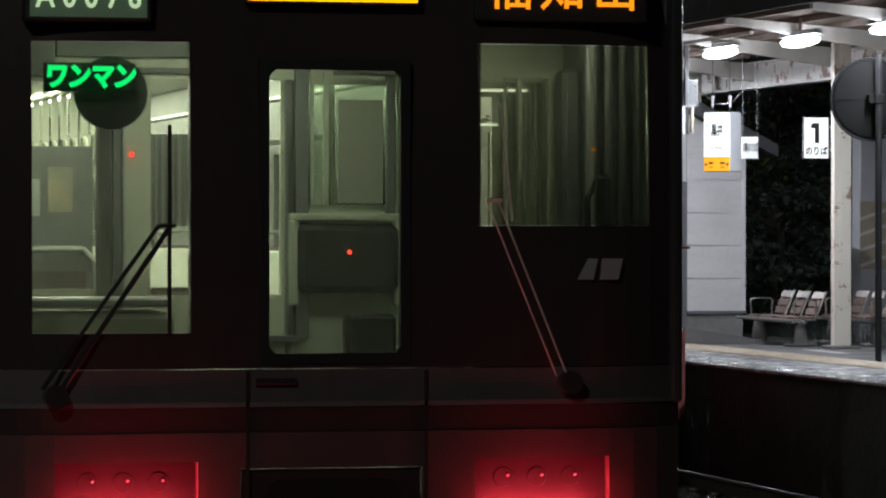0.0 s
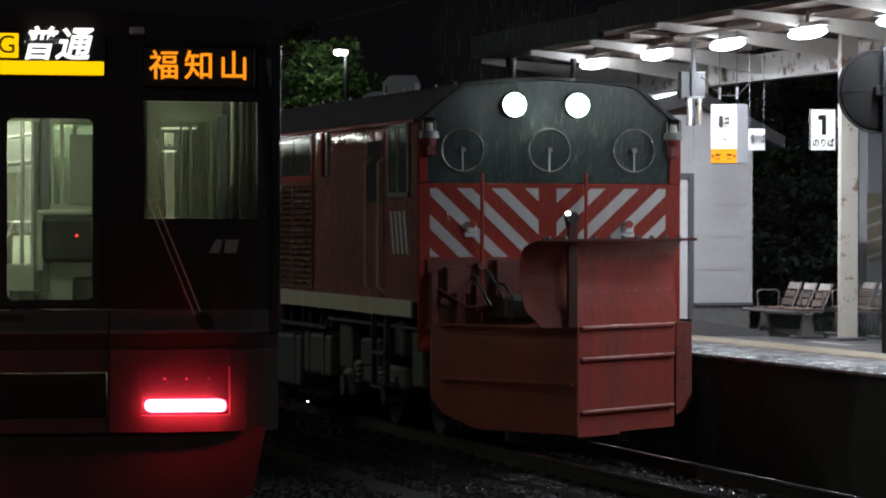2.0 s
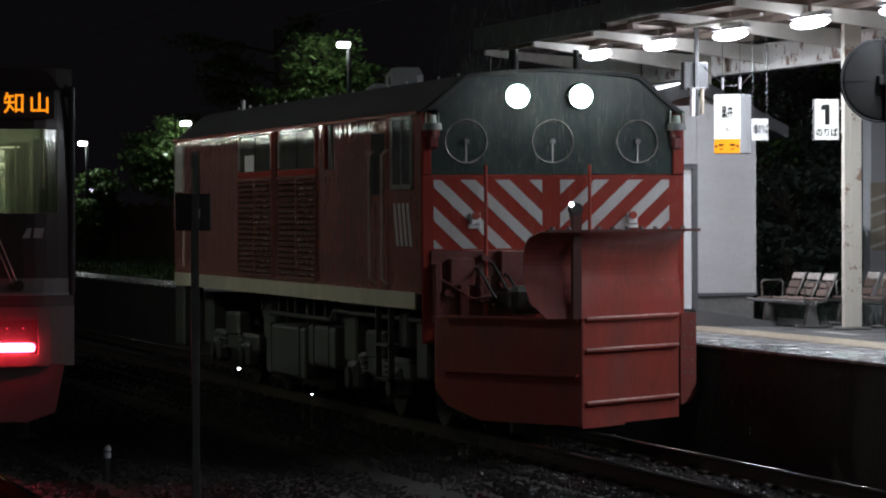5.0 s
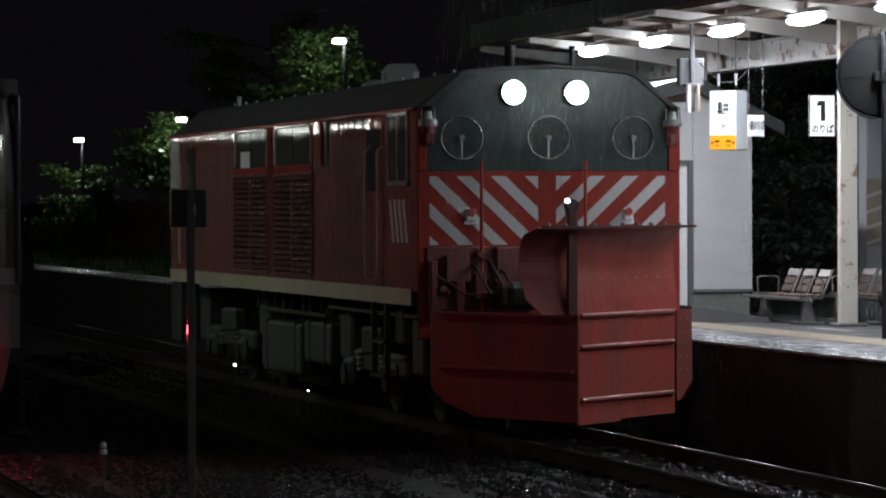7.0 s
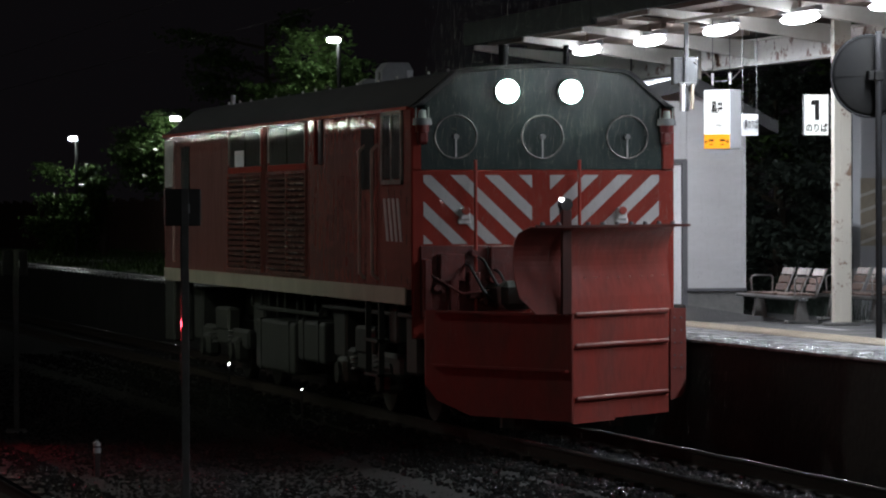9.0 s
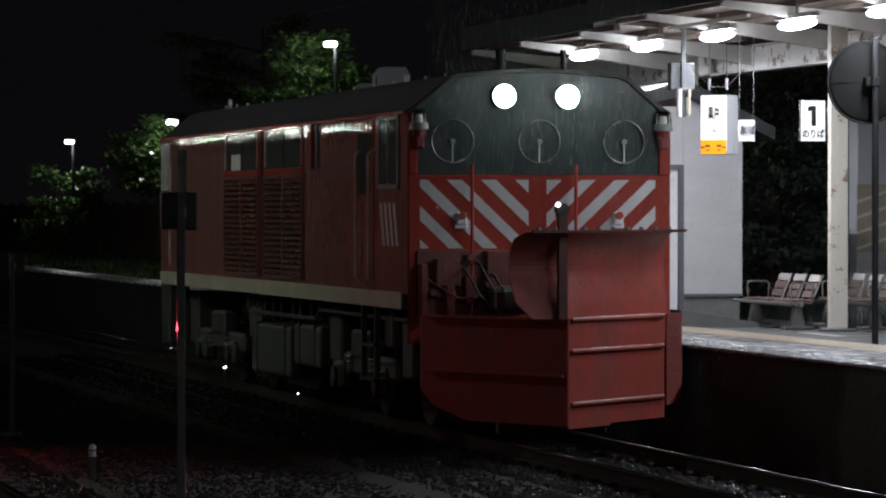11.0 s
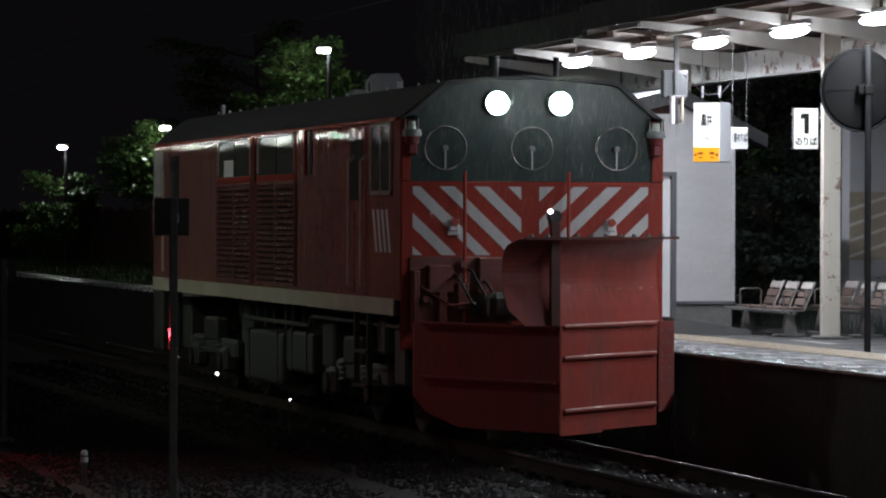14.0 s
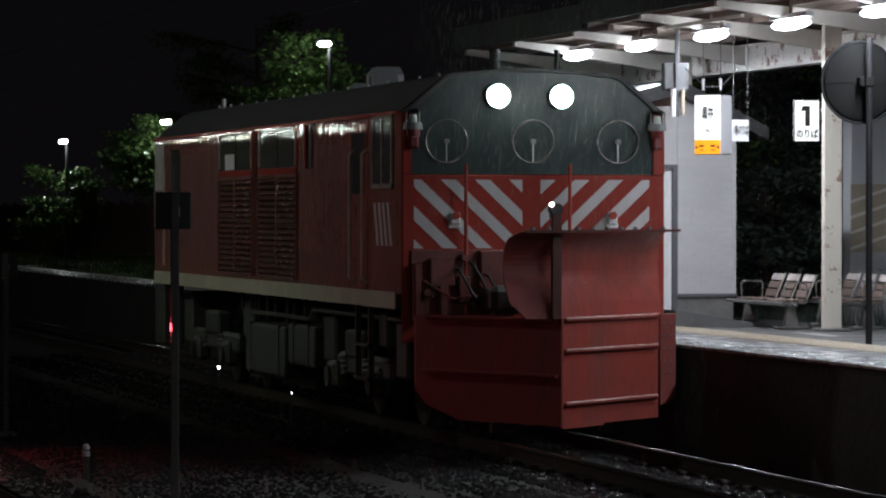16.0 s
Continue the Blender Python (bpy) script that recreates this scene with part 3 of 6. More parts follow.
def build_signs():
    # hanging illuminated station name box, turned a little towards the track
    s = thing("station_name_sign", "hanging illuminated white station name box with an orange foot", "sign", (12.85, 40.0, 2.90), -44.5)
    part("case", box(-0.163, 0.163, 0.0, 0.28, 0.0, 0.665, 0.012), "cgreyl", s, "pale grey sign case")
    part("face", box(-0.157, 0.157, -0.006, 0.0, 0.17, 0.655), "signw", s, "glowing white face")
    part("foot_band", box(-0.157, 0.157, -0.006, 0.0, 0.01, 0.167), "signo", s, "glowing orange band")
    letters("kanji", "黒井", 0.150, "ink", s, (0.005, -0.009, 0.455), wide=0.50, bold=0.004)
    letters("kana", "くろい", 0.060, "ink", s, (0.0, -0.009, 0.265), wide=0.9, bold=0.002)
    for z in (0.48, 0.51):
        part("small_bar", box(-0.135, -0.10, -0.009, -0.006, z, z + 0.014), "ink", s)
    for q in (-1, 1):
        part("arrow", prism([(q * 0.15, 0.085), (q * 0.128, 0.107), (q * 0.128, 0.063)], "y", -0.009, -0.006), "ink", s)
        part("arrow_shaft", box(min(q * 0.14, q * 0.105), max(q * 0.14, q * 0.105), -0.009, -0.006, 0.081, 0.089), "ink", s)
        part("lettering_bar", box(q * 0.07 - 0.03, q * 0.07 + 0.03, -0.009, -0.006, 0.088, 0.112), "signbrown", s)
        part("lettering_bar", box(q * 0.07 - 0.022, q * 0.07 + 0.022, -0.009, -0.006, 0.048, 0.06), "signbrown", s)
    for x in (-0.125, 0.09):
        part("hanger", cyl((x, 0.14, 0.665), (x, 0.14, 1.49), 0.004), "boxgrey", s, "thin grey hanger rod")
        part("insulator", cyl((x, 0.14, 0.72), (x, 0.14, 0.85), 0.012, 0.02), "signp", s)
    part("hanger_brace", tube([(-0.36, 0.14, 0.98), (-0.10, 0.14, 0.76), (0.10, 0.14, 0.76), (0.3, 0.14, 0.95)], 0.006), "steelb", s)
    sb = part("support_bar", box(-0.02, 0.02, -1.22, 1.50, 1.465, 1.50), "canopyw", s)
    sb.rotation_euler.z = radians(44.5)
    part("hanger_bar", box(-0.14, 0.14, 0.12, 0.16, 1.44, 1.467), "canopyw", s)
    # small hanging board
    b = thing("hanging_sign", "small white hanging platform sign with black lettering", "sign", (13.73, 41.5, 3.08))
    part("board", box(-0.10, 0.10, 0, 0.015, 0, 0.25, 0.004), "signp", b)
    letters("lettering", "1番のりば", 0.118, "ink", b, (0, -0.003, 0.125), wide=0.35, bold=0.0022)
    for x in (-0.085, 0.085):
        part("hanger", cyl((x, 0.008, 0.25), (x, 0.008, 1.32), 0.004), "boxgrey", b)
    # platform number board, fixed to the post
    n = thing("platform_number_sign", "white platform number board fixed to the post", "sign", (14.29, 40.8, 3.076))
    part("board", box(-0.145, 0.145, 0, 0.03, 0, 0.46, 0.006), "signw2", n)
    for q in (-0.15, 0.15):
        part("frame_side", box(q - 0.005, q + 0.005, -0.003, 0.033, -0.008, 0.468), "inkg", n)
    part("numeral", prism([(-0.02, 0.17), (0.035, 0.17), (0.035, 0.40), (-0.045, 0.40), (-0.065, 0.375), (-0.065, 0.335), (-0.02, 0.345)], "y", -0.004, 0), "ink", n)
    letters("lettering", "のりば", 0.11, "ink", n, (0, -0.003, 0.075), wide=0.80, bold=0.003)
    for z in (0.08, 0.34):
        part("bracket", join(box(-0.02, 0.17, 0.03, 0.05, z, z + 0.03), box(0.145, 0.17, -0.25, 0.05, z, z + 0.03)), "inkg", n)
    # round mirror seen from behind on a dark pole
    m = thing("platform_mirror", "round platform mirror seen from behind on a dark pole", "mirror", (13.38, 36.3, 0.92))
    part("pole", cyl((0, 0, 0), (0, 0, 3.12), 0.034, n=18), "darkpole", m)
    bm = bmesh.new()
    prof = [(0.0, 0.035), (0.15, 0.033), (0.28, 0.026), (0.37, 0.014), (0.405, 0.004), (0.41, -0.03), (0.39, -0.03)]
    rows = [[bm.verts.new((r * math.cos(a), -h, r * math.sin(a))) for a in [2 * math.pi * i / 48 for i in range(48)]] for r, h in prof[1:]]
    c = bm.verts.new((0, -prof[0][1], 0))
    for i in range(48):
        bm.faces.new((c, rows[0][i], rows[0][(i + 1) % 48]))
        for a, b2 in zip(rows, rows[1:]):
            bm.faces.new((a[i], b2[i], b2[(i + 1) % 48], a[(i + 1) % 48]))
    bmesh.ops.recalc_face_normals(bm, faces=bm.faces)
    bmesh.ops.translate(bm, vec=(-0.035, 0.17, 2.67), verts=bm.verts)
    part("back_shell", bm, "mback", m, "dark grey dished back", smooth=True)
    part("rim", ring((-0.035, 0.17, 2.67), 0.416, 0.012, "y", 48, 8), "darkpole", m, "dark rolled rim", smooth=True)
    part("seam", box(-0.43, 0.36, 0.133, 0.139, 2.664, 2.672), "mback", m)
    part("mirror_face", cyl((-0.035, 0.195, 2.67), (-0.035, 0.21, 2.67), 0.40, n=48), "steel", m)
    part("bracket", join(box(-0.10, 0.05, 0.0, 0.1, 2.62, 2.72, 0.01), box(-0.05, 0.05, -0.045, 0.045, 2.62, 2.72, 0.01)), "mback", m)
    # signal repeater box on a hanging rod
    r = thing("repeater_box", "grey equipment box on a rod hung from a canopy rafter", "signal box", (12.96, 41.5, 3.36))
    part("rod", box(-0.024, 0.024, -0.03, 0.0, 0.0, 1.07, 0.004), "boxgrey", r)
    part("clamp", box(-0.10, 0.10, -0.06, 0.0, 0.285, 0.33, 0.006), "boxgrey", r)
    part("box", box(-0.148, 0.148, 0.001, 0.12, 0.305, 0.62, 0.01), "boxgrey", r)
    part("tube_lamp", cyl((-0.06, -0.05, 0.0), (-0.06, -0.05, 0.31), 0.03), "signp", r, "white tube below the box")
    part("tube_lamp", cyl((0.055, -0.05, 0.02), (0.055, -0.05, 0.31), 0.024), "panelb", r)
    p = thing("striped_pillar", "grey pillar with a worn beige panel of faded stripes", "pillar", (16.95, 46.0, -0.36))
    part("shaft", box(-0.3, 0.3, -0.15, 0.15, 0, 4.85, 0.01), "cgreyl", p)
    part("panel", box(-0.3, 0.3, -0.156, -0.15, 2.12, 2.99), "panelb", p, "worn beige panel")
    for i in range(4):
        part("stripe", prism([(-0.3, 2.14 + 0.2 * i), (0.3, 2.34 + 0.2 * i), (0.3, 2.38 + 0.2 * i), (-0.3, 2.18 + 0.2 * i)], "y", -0.16, -0.155), "canopyw", p)


# ---- snow plough railcar ----
LX, LY, HW, LEN = 10.02, 36.9, 1.37, 15.0


def clip_poly(poly, x0, x1, z0, z1):
    def half(ps, f, cut):
        out = []
        for a, b in zip(ps, ps[1:] + ps[:1]):
            fa, fb = f(a), f(b)
            if fa >= 0:
                out.append(a)
            if (fa >= 0) != (fb >= 0):
                k = fa / (fa - fb)
                out.append((a[0] + k * (b[0] - a[0]), a[1] + k * (b[1] - a[1])))
        return out
    for f in (lambda p: p[0] - x0, lambda p: x1 - p[0], lambda p: p[1] - z0, lambda p: z1 - p[1]):
        poly = half(poly, f, 0)
        if len(poly) < 3:
            return []
    return poly


def build_railcar():
    c = thing("snow_plough_railcar", "vermilion diesel snow plough railcar with headlights on, standing at the platform", "railcar", (LX, LY, 0))
    sec = [(-HW, 1.44), (-HW, 3.27), (-1.12, 3.52), (-0.6, 3.61), (0, 3.645), (0.6, 3.61), (1.12, 3.52), (HW, 3.27), (HW, 1.44)]
    low = [p for p in sec if p[1] < 3.3]
    part("body", prism([(-HW, 1.44), (-HW, 3.27), (HW, 3.27), (HW, 1.44)], "y", 0.03, LEN), "side", c, "wet vermilion body side, reflected sky haze put into its colour")
    part("roof", prism([(-HW - 0.02, 3.272), (-1.3, 3.335), (-0.96, 3.61), (-0.86, 3.65), (-0.5, 3.695), (0, 3.72), (0.5, 3.695), (0.86, 3.65), (0.96, 3.61), (1.3, 3.335), (HW + 0.02, 3.272)], "y", 0.06, LEN + 0.02), "roofgrey", c, "dark grey cambered roof")
    for s in (-1, 1):
        part("rain_gutter", box(s * (HW + 0.014) - 0.016, s * (HW + 0.014) + 0.016, 0.1, LEN, 3.252, 3.285, 0.005), "redl", c)
        part("sill_band", box(s * (HW + 0.003) - 0.006, s * (HW + 0.003) + 0.006, 0.28, LEN, 1.285, 1.455), "cream", c, "cream sill band")
    part("engine_block", box(-0.5, 1.1, 1.4, LEN - 1.0, 0.62, 1.30, 0.03), "under", c, "grimy engine and gear under the floor")
    part("frame_beam", box(-HW + 0.01, HW - 0.01, 0.25, LEN - 0.02, 1.285, 1.438), "under", c)
    # front: black glazed upper half between red corner posts, red lower half
    part("front_panel", box(-HW, HW, -0.005, 0.03, 0.95, 2.64, 0.01), "red", c, "vermilion front panel")
    part("windscreen", prism([(-1.27, 2.645), (1.24, 2.645), (1.24, 3.28), (1.20, 3.36), (0.90, 3.60), (0.45, 3.655), (0, 3.675), (-0.45, 3.655), (-0.90, 3.60), (-1.21, 3.36), (-1.27, 3.28)], "y", 0.0, 0.028), "black", c, "black glazed front over the full width")
    for a, b in ((-HW, -1.275), (1.245, HW)):
        part("corner_post", box(a, b, -0.02, 0.06, 2.64, 3.27, 0.012), "red", c)
    part("visor", prism([(-1.37, 3.275), (-1.3, 3.315), (-0.92, 3.635), (-0.84, 3.66), (-0.45, 3.695), (0, 3.715), (0.45, 3.695), (0.84, 3.66), (0.92, 3.635), (1.3, 3.315), (1.37, 3.275), (1.34, 3.243), (1.27, 3.283), (0.89, 3.603), (0.81, 3.628), (0.42, 3.663), (0, 3.683), (-0.42, 3.663), (-0.81, 3.628), (-0.89, 3.603), (-1.27, 3.283), (-1.34, 3.243)], "y", -0.05, 0.06), "roofgrey", c, "roof edge over the windscreen")
    # warning stripes
    for side, x0, x1 in ((1, -1.25, -0.125), (-1, 0.065, 1.21)):
        for i in range(-3, 6):
            u = (x0 - 0.078 + 0.355 * i) if side > 0 else (x1 + 0.078 - 0.355 * i)
            sl = 0.99 * side
            quad = [(u, 2.59), (u + 0.155 * side, 2.59), (u + 0.155 * side + 0.75 * sl, 1.89), (u + 0.75 * sl, 1.89)]
            q = clip_poly(quad, x0, x1, 1.90, 2.59)
            if len(q) > 2:
                part("warning_stripe", prism(q, "y", -0.009, -0.004), "stripe", c, "white diagonal warning stripe")
    # rotating clear-view windows
    for x in (-0.92, -0.02, 0.87):
        r = part("clear_view_window", ring((x, -0.03, 2.975), 0.215, 0.010), "ringm", c, "round spinning clear-view screen ring", smooth=True)
        part("hub", cyl((x, -0.06, 2.975), (x, -0.02, 2.975), 0.028), "cgrey", r)
        part("spoke", box(x - 0.006, x + 0.006, -0.04, -0.03, 2.77, 2.97), "steel", r)
    for x in (-0.395, 0.265):
        h = part("headlight", join(cyl((x, -0.07, 3.43), (x, 0.03, 3.43), 0.13, n=24), ring((x, -0.07, 3.43), 0.120, 0.014, n=28, m=6)), "roofgrey", c, "round headlight housing")
        dome = bmesh.new()
        bmesh.ops.create_uvsphere(dome, u_segments=28, v_segments=14, radius=1)
        for v in dome.verts:
            v.co = Vector((x + v.co.x * 0.116, -0.07 + v.co.y * 0.07, 3.43 + v.co.z * 0.116))
        part("lens", dome, "head", h, "dazzling white convex headlight lens", smooth=True)
        # rim given its own teal glow to soften the edge of the lens
        part("lens_rim", ring((x, -0.078, 3.43), 0.119, 0.007, n=28, m=6), "headrim", h, "lens rim made to glow as the headlight's halo", smooth=True)
        part("roof_horn", cyl((x + 0.07, 0.35, 3.66), (x + 0.07, 0.35, 3.90), 0.052 if x < 0 else 0.03, n=20), "blackw", c, "wet dark roof stub")
        part("horn_cap", cyl((x + 0.07, 0.35, 3.90), (x + 0.07, 0.35, 3.918), 0.058 if x < 0 else 0.034, n=20), "blackw", c)
    for x in (-1.27, 1.28):
        k = part("marker_lamp", join(cyl((x, -0.05, 3.02), (x, -0.05, 3.10), 0.07, n=18), box(x - 0.05, x + 0.05, -0.1, 0.02, 2.90, 3.03, 0.02)), "redlens", c, "red marker lamp bracket")
        part("lamp_base", cyl((x, -0.05, 3.09), (x, -0.05, 3.16), 0.10, 0.09, n=20), "cgrey", k, "grey lamp base")
        part("dome", join(cyl((x, -0.05, 3.16), (x, -0.05, 3.27), 0.085, 0.08, n=20), cyl((x, -0.05, 3.27), (x, -0.05, 3.295), 0.08, 0.03, n=20)), "pane", k, "clear warning lamp dome")
        part("reflector", join(cyl((x, -0.05, 3.16), (x, -0.05, 3.24), 0.045, 0.035, n=12), box(x - 0.07, x - 0.06, -0.06, -0.04, 3.16, 3.27), box(x + 0.06, x + 0.07, -0.06, -0.04, 3.16, 3.27)), "signp", k)
    # lamp brackets on the stripes and slim front poles
    for x in (-0.83, 0.81):
        b = part("lamp_bracket", join(box(x - 0.05, x + 0.05, -0.06, -0.005, 2.14, 2.26, 0.01), box(x - 0.065, x + 0.065, -0.03, -0.005, 2.10, 2.15, 0.005)), "signp", c, "pale lamp bracket")
        part("lamp_button", cyl((x, -0.09, 2.23), (x, -0.06, 2.23), 0.04), "redl", b)
    for x in (-0.74, 0.34):
        part("front_pole", cyl((x, -0.12, 1.2), (x, -0.12, 2.74), 0.018, n=10), "redl", c, "slim red front pole")
    # side: cab door with handrails, cab window, louvres, hatch windows
    sx = -HW - 0.004
    dr = part("cab_door", box(-HW - 0.012, -HW, 1.57, 2.22, 1.46, 3.22, 0.008), "side", c, "recessed cab side door")
    part("door_window", box(-HW - 0.016, -HW - 0.004, 1.66, 2.30, 2.45, 3.10, 0.01), "fascia", dr)
    for y, z0 in ((2.12, 1.52), (1.52, 1.52)):
        part("handrail", tube([(-HW - 0.01, y, 2.92), (-HW - 0.07, y, 2.86), (-HW - 0.07, y, z0 + 0.06), (-HW - 0.01, y, z0)], 0.018), "rails", c, "pale vertical handrail")
    w = part("cab_window", join(box(-HW - 0.016, -HW - 0.002, 0.42, 1.26, 2.56, 3.22, 0.01)), "cabglass", c, "cab side window in a dull frame")
    fr = []
    for a, b in ((0.36, 0.42), (0.82, 0.86), (1.26, 1.32)):
        fr.append(box(-HW - 0.026, -HW - 0.002, a, b, 2.50, 3.25, 0.004))
    fr.append(box(-HW - 0.026, -HW - 0.002, 0.36, 1.32, 2.50, 2.55, 0.004))
    fr.append(box(-HW - 0.026, -HW - 0.002, 0.36, 1.32, 3.21, 3.255, 0.004))
    part("window_frame", join(*fr), "framed", w, "dull worn aluminium frame")
    for i in range(4):
        y = 0.42 + 0.2 * i
        part("side_stripe", prism([(y, 1.92), (y + 0.1, 1.92), (y + 0.26, 2.36), (y + 0.16, 2.36)], "x", -HW - 0.006, -HW + 0.002), "stripe", c, "faded white side stripe")
    for a, b in ((5.20, 7.45), (7.85, 10.05)):
        g = part("louvre", box(-HW - 0.008, -HW, a, b, 1.53, 2.66), "blackm", c, "ventilation louvre")
        fr = [box(-HW - 0.03, -HW, a - 0.04, a, 1.50, 2.70, 0.004), box(-HW - 0.03, -HW, b, b + 0.04, 1.50, 2.70, 0.004), box(-HW - 0.03, -HW, a, b, 2.66, 2.70, 0.004), box(-HW - 0.03, -HW, a, b, 1.49, 1.53, 0.004), box(-HW - 0.028, -HW, (a + b) / 2 - 0.03, (a + b) / 2 + 0.03, 1.53, 2.66)]
        part("louvre_frame", join(*fr), "side", g)
        for i in range(17):
            z = 1.55 + 0.066 * i
            part("slat", prism([(-HW - 0.006, z + 0.05), (-HW - 0.035, z + 0.012), (-HW - 0.035, z), (-HW - 0.03, z), (-HW - 0.002, z + 0.04)], "y", a + 0.002, b - 0.002), "slat", g)
            # pale broken colour along the lip stands in for lamp glints
            part("slat_lip", cyl((-HW - 0.036, a + 0.06, z + 0.006), (-HW - 0.036, b - 0.06, z + 0.004), 0.006, n=8), "slatlip", g, "slat edge with its glints painted as pale dots", smooth=True)
    for a, b in ((5.20, 7.45), (7.85, 10.05)):
        h = part("hatch_window", box(-HW - 0.01, -HW, a + 0.05, b - 0.05, 2.76, 3.22, 0.008), "hatchg", c, "dim hatch window")
        fr = [box(-HW - 0.022, -HW, a, b, 2.70, 2.775, 0.01), box(-HW - 0.018, -HW, a, a + 0.05, 2.78, 3.23, 0.008), box(-HW - 0.018, -HW, b - 0.05, b, 2.78, 3.23, 0.008)]
        part("hatch_frame", join(*fr), "redl", h, "red hatch frame")
        part("glazing_bar", box(-HW - 0.016, -HW, (a + b) / 2 - 0.02, (a + b) / 2 + 0.02, 2.775, 3.2, 0.004), "hatchg", h)
        xq = -HW - 0.016
        # near-white tube stands in for the highlight round the hatch top
        part("bright_lip", tube([(xq, a + 0.045, 2.80), (xq, a + 0.045, 3.12), (xq, a + 0.10, 3.19), (xq, a + 0.20, 3.222), (xq, b - 0.20, 3.222), (xq, b - 0.10, 3.19), (xq, b - 0.045, 3.12), (xq, b - 0.045, 2.80)], 0.011, 6), "framew", h, "thin hatch lip, its highlight put in as near-white")
    part("notice", box(-HW - 0.016, -HW - 0.008, 9.0, 9.6, 2.78, 2.98), "signp", c, "pale notice behind the hatch window")
    part("ladder_rail", box(-HW - 0.03, -HW, 4.32, 4.44, 2.75, 3.24, 0.01), "steelb", c)
    for yy in (4.62, 7.62):
        part("drain_pipe", tube([(-HW - 0.02, yy, 3.24), (-HW - 0.02, yy, 2.75 if yy < 5 else 1.6)], 0.02), "side" if yy > 5 else "redl", c)
    # rear cab
    part("rear_cab_window", box(-HW - 0.016, -HW - 0.002, 14.2, 14.9, 2.56, 3.2, 0.01), "framew", c, "bright rear cab window frame")
    part("rear_door", box(-HW - 0.012, -HW, 13.0, 13.6, 2.3, 3.1, 0.008), "black", c)
    part("rear_handrail", tube([(-HW - 0.06, 13.9, 1.55), (-HW - 0.06, 13.9, 2.9)], 0.016), "rails", c)
    part("rear_step", box(-HW + 0.02, -HW + 0.3, 14.4, 15.1, 0.45, 1.28, 0.02), "under", c)
    # roof gear
    for (y0, y1, x0, x1, h) in ((7.3, 7.55, -0.275, -0.06, 0.21), (5.9, 6.25, -0.335, 0.035, 0.35)):
        r = part("roof_unit", prism([(x0, 3.60), (x1, 3.60), (x1, 3.60 + h * 0.75), (x1 - 0.05, 3.60 + h), (x0 + 0.07, 3.60 + h), (x0, 3.60 + h * 0.75)], "y", y0, y1), "cgrey", c, "pale boxy roof unit")
        part("vent_lip", box(x0 - 0.015, x1 + 0.015, y0 + 0.1, y0 + 0.13, 3.60, 3.60 + h * 0.7), "boxgrey", r)
        part("end_cheek", box(x1 - 0.075, x1 - 0.006, y0 - 0.012, y0, 3.60, 3.60 + h * 0.74, 0.003), "cgreyl", r, "bright end cheek")
    part("exhaust_stack", cyl((-0.9, 12.3, 3.58), (-0.9, 12.3, 3.76), 0.03), "steelb", c)
    rng = random.Random(3)
    for i in range(16):
        y = 1.2 + 0.82 * i + rng.uniform(-0.2, 0.2)
        # bolts in the same near-white, for their wet glints
        part("roof_bolt", cyl((-0.72, y, 3.63), (-0.72, y, 3.685 + rng.uniform(0, 0.02)), 0.014, n=8), "framew", c)
    # underframe
    for y in (3.2, 11.8):
        bg = part("bogie", join(box(-1.12, -0.98, y - 1.6, y + 1.6, 0.48, 0.72, 0.04), box(0.98, 1.12, y - 1.6, y + 1.6, 0.48, 0.72, 0.04), box(-1.0, 1.0, y - 0.25, y + 0.25, 0.5, 0.8, 0.03), box(-1.16, -0.98, y - 0.45, y + 0.45, 0.68, 0.98, 0.03)), "under", c, "grimy bogie")
        for dy in (-1.05, 1.05):
            part("axle_box", join(box(-1.2, -1.0, y + dy - 0.2, y + dy + 0.2, 0.3, 0.62, 0.05), cyl((-1.24, y + dy, 0.44), (-1.18, y + dy, 0.44), 0.12)), "under", bg)
            for s in (-1, 1):
                part("wheel", join(cyl((s * 0.52, y + dy, 0.43), (s * 0.63, y + dy, 0.43), 0.425, n=32), cyl((s * 0.50, y + dy, 0.43), (s * 0.53, y + dy, 0.43), 0.455, n=32)), "wheelm", bg)
            for k in range(4):
                part("spring", ring((-1.10, y + dy * 0.55, 0.50 + 0.06 * k), 0.07, 0.017, "z", 16, 6), "under", bg)
    for (y0, y1, z0, z1) in ((6.6, 9.0, 0.31, 0.92), (4.9, 6.4, 0.50, 0.97)):
        t = part("fuel_tank", box(-1.24, -0.1, y0, y1, z0, z1, 0.04, 2), "tank", c, "grey underfloor tank")
        for ys in (y0 + 0.3, y1 - 0.36):
            part("tank_strap", box(-1.25, -0.1, ys, ys + 0.06, z0 - 0.01, z1 + 0.01), "under", t)
    for (y0, y1, z0, z1, x) in ((0.5, 1.0, 0.55, 1.2, -1.2), (1.2, 1.6, 0.85, 1.25, -1.25), (4.2, 4.8, 0.6, 1.2, -1.15), (9.2, 9.9, 0.7, 1.25, -1.1), (13.6, 14.2, 0.5, 1.2, -1.1)):
        part("equipment_box", box(x, x + 0.7, y0, y1, z0, z1, 0.03), "under", c, "grimy equipment box")
    for i in range(9):
        y = 5.0 + 0.55 * i + rng.uniform(-0.1, 0.1)
        part("hanging_pipe", tube([(-1.2, y, 1.28), (-1.2, y, 0.98 + rng.uniform(-0.06, 0.1))], 0.022, 6), "tank", c)
    part("air_pipe", tube([(-1.22, 0.6, 1.16), (-1.22, 5.0, 1.16), (-1.22, 5.2, 1.05), (-1.22, 9.0, 1.05)], 0.025, 6), "under", c)
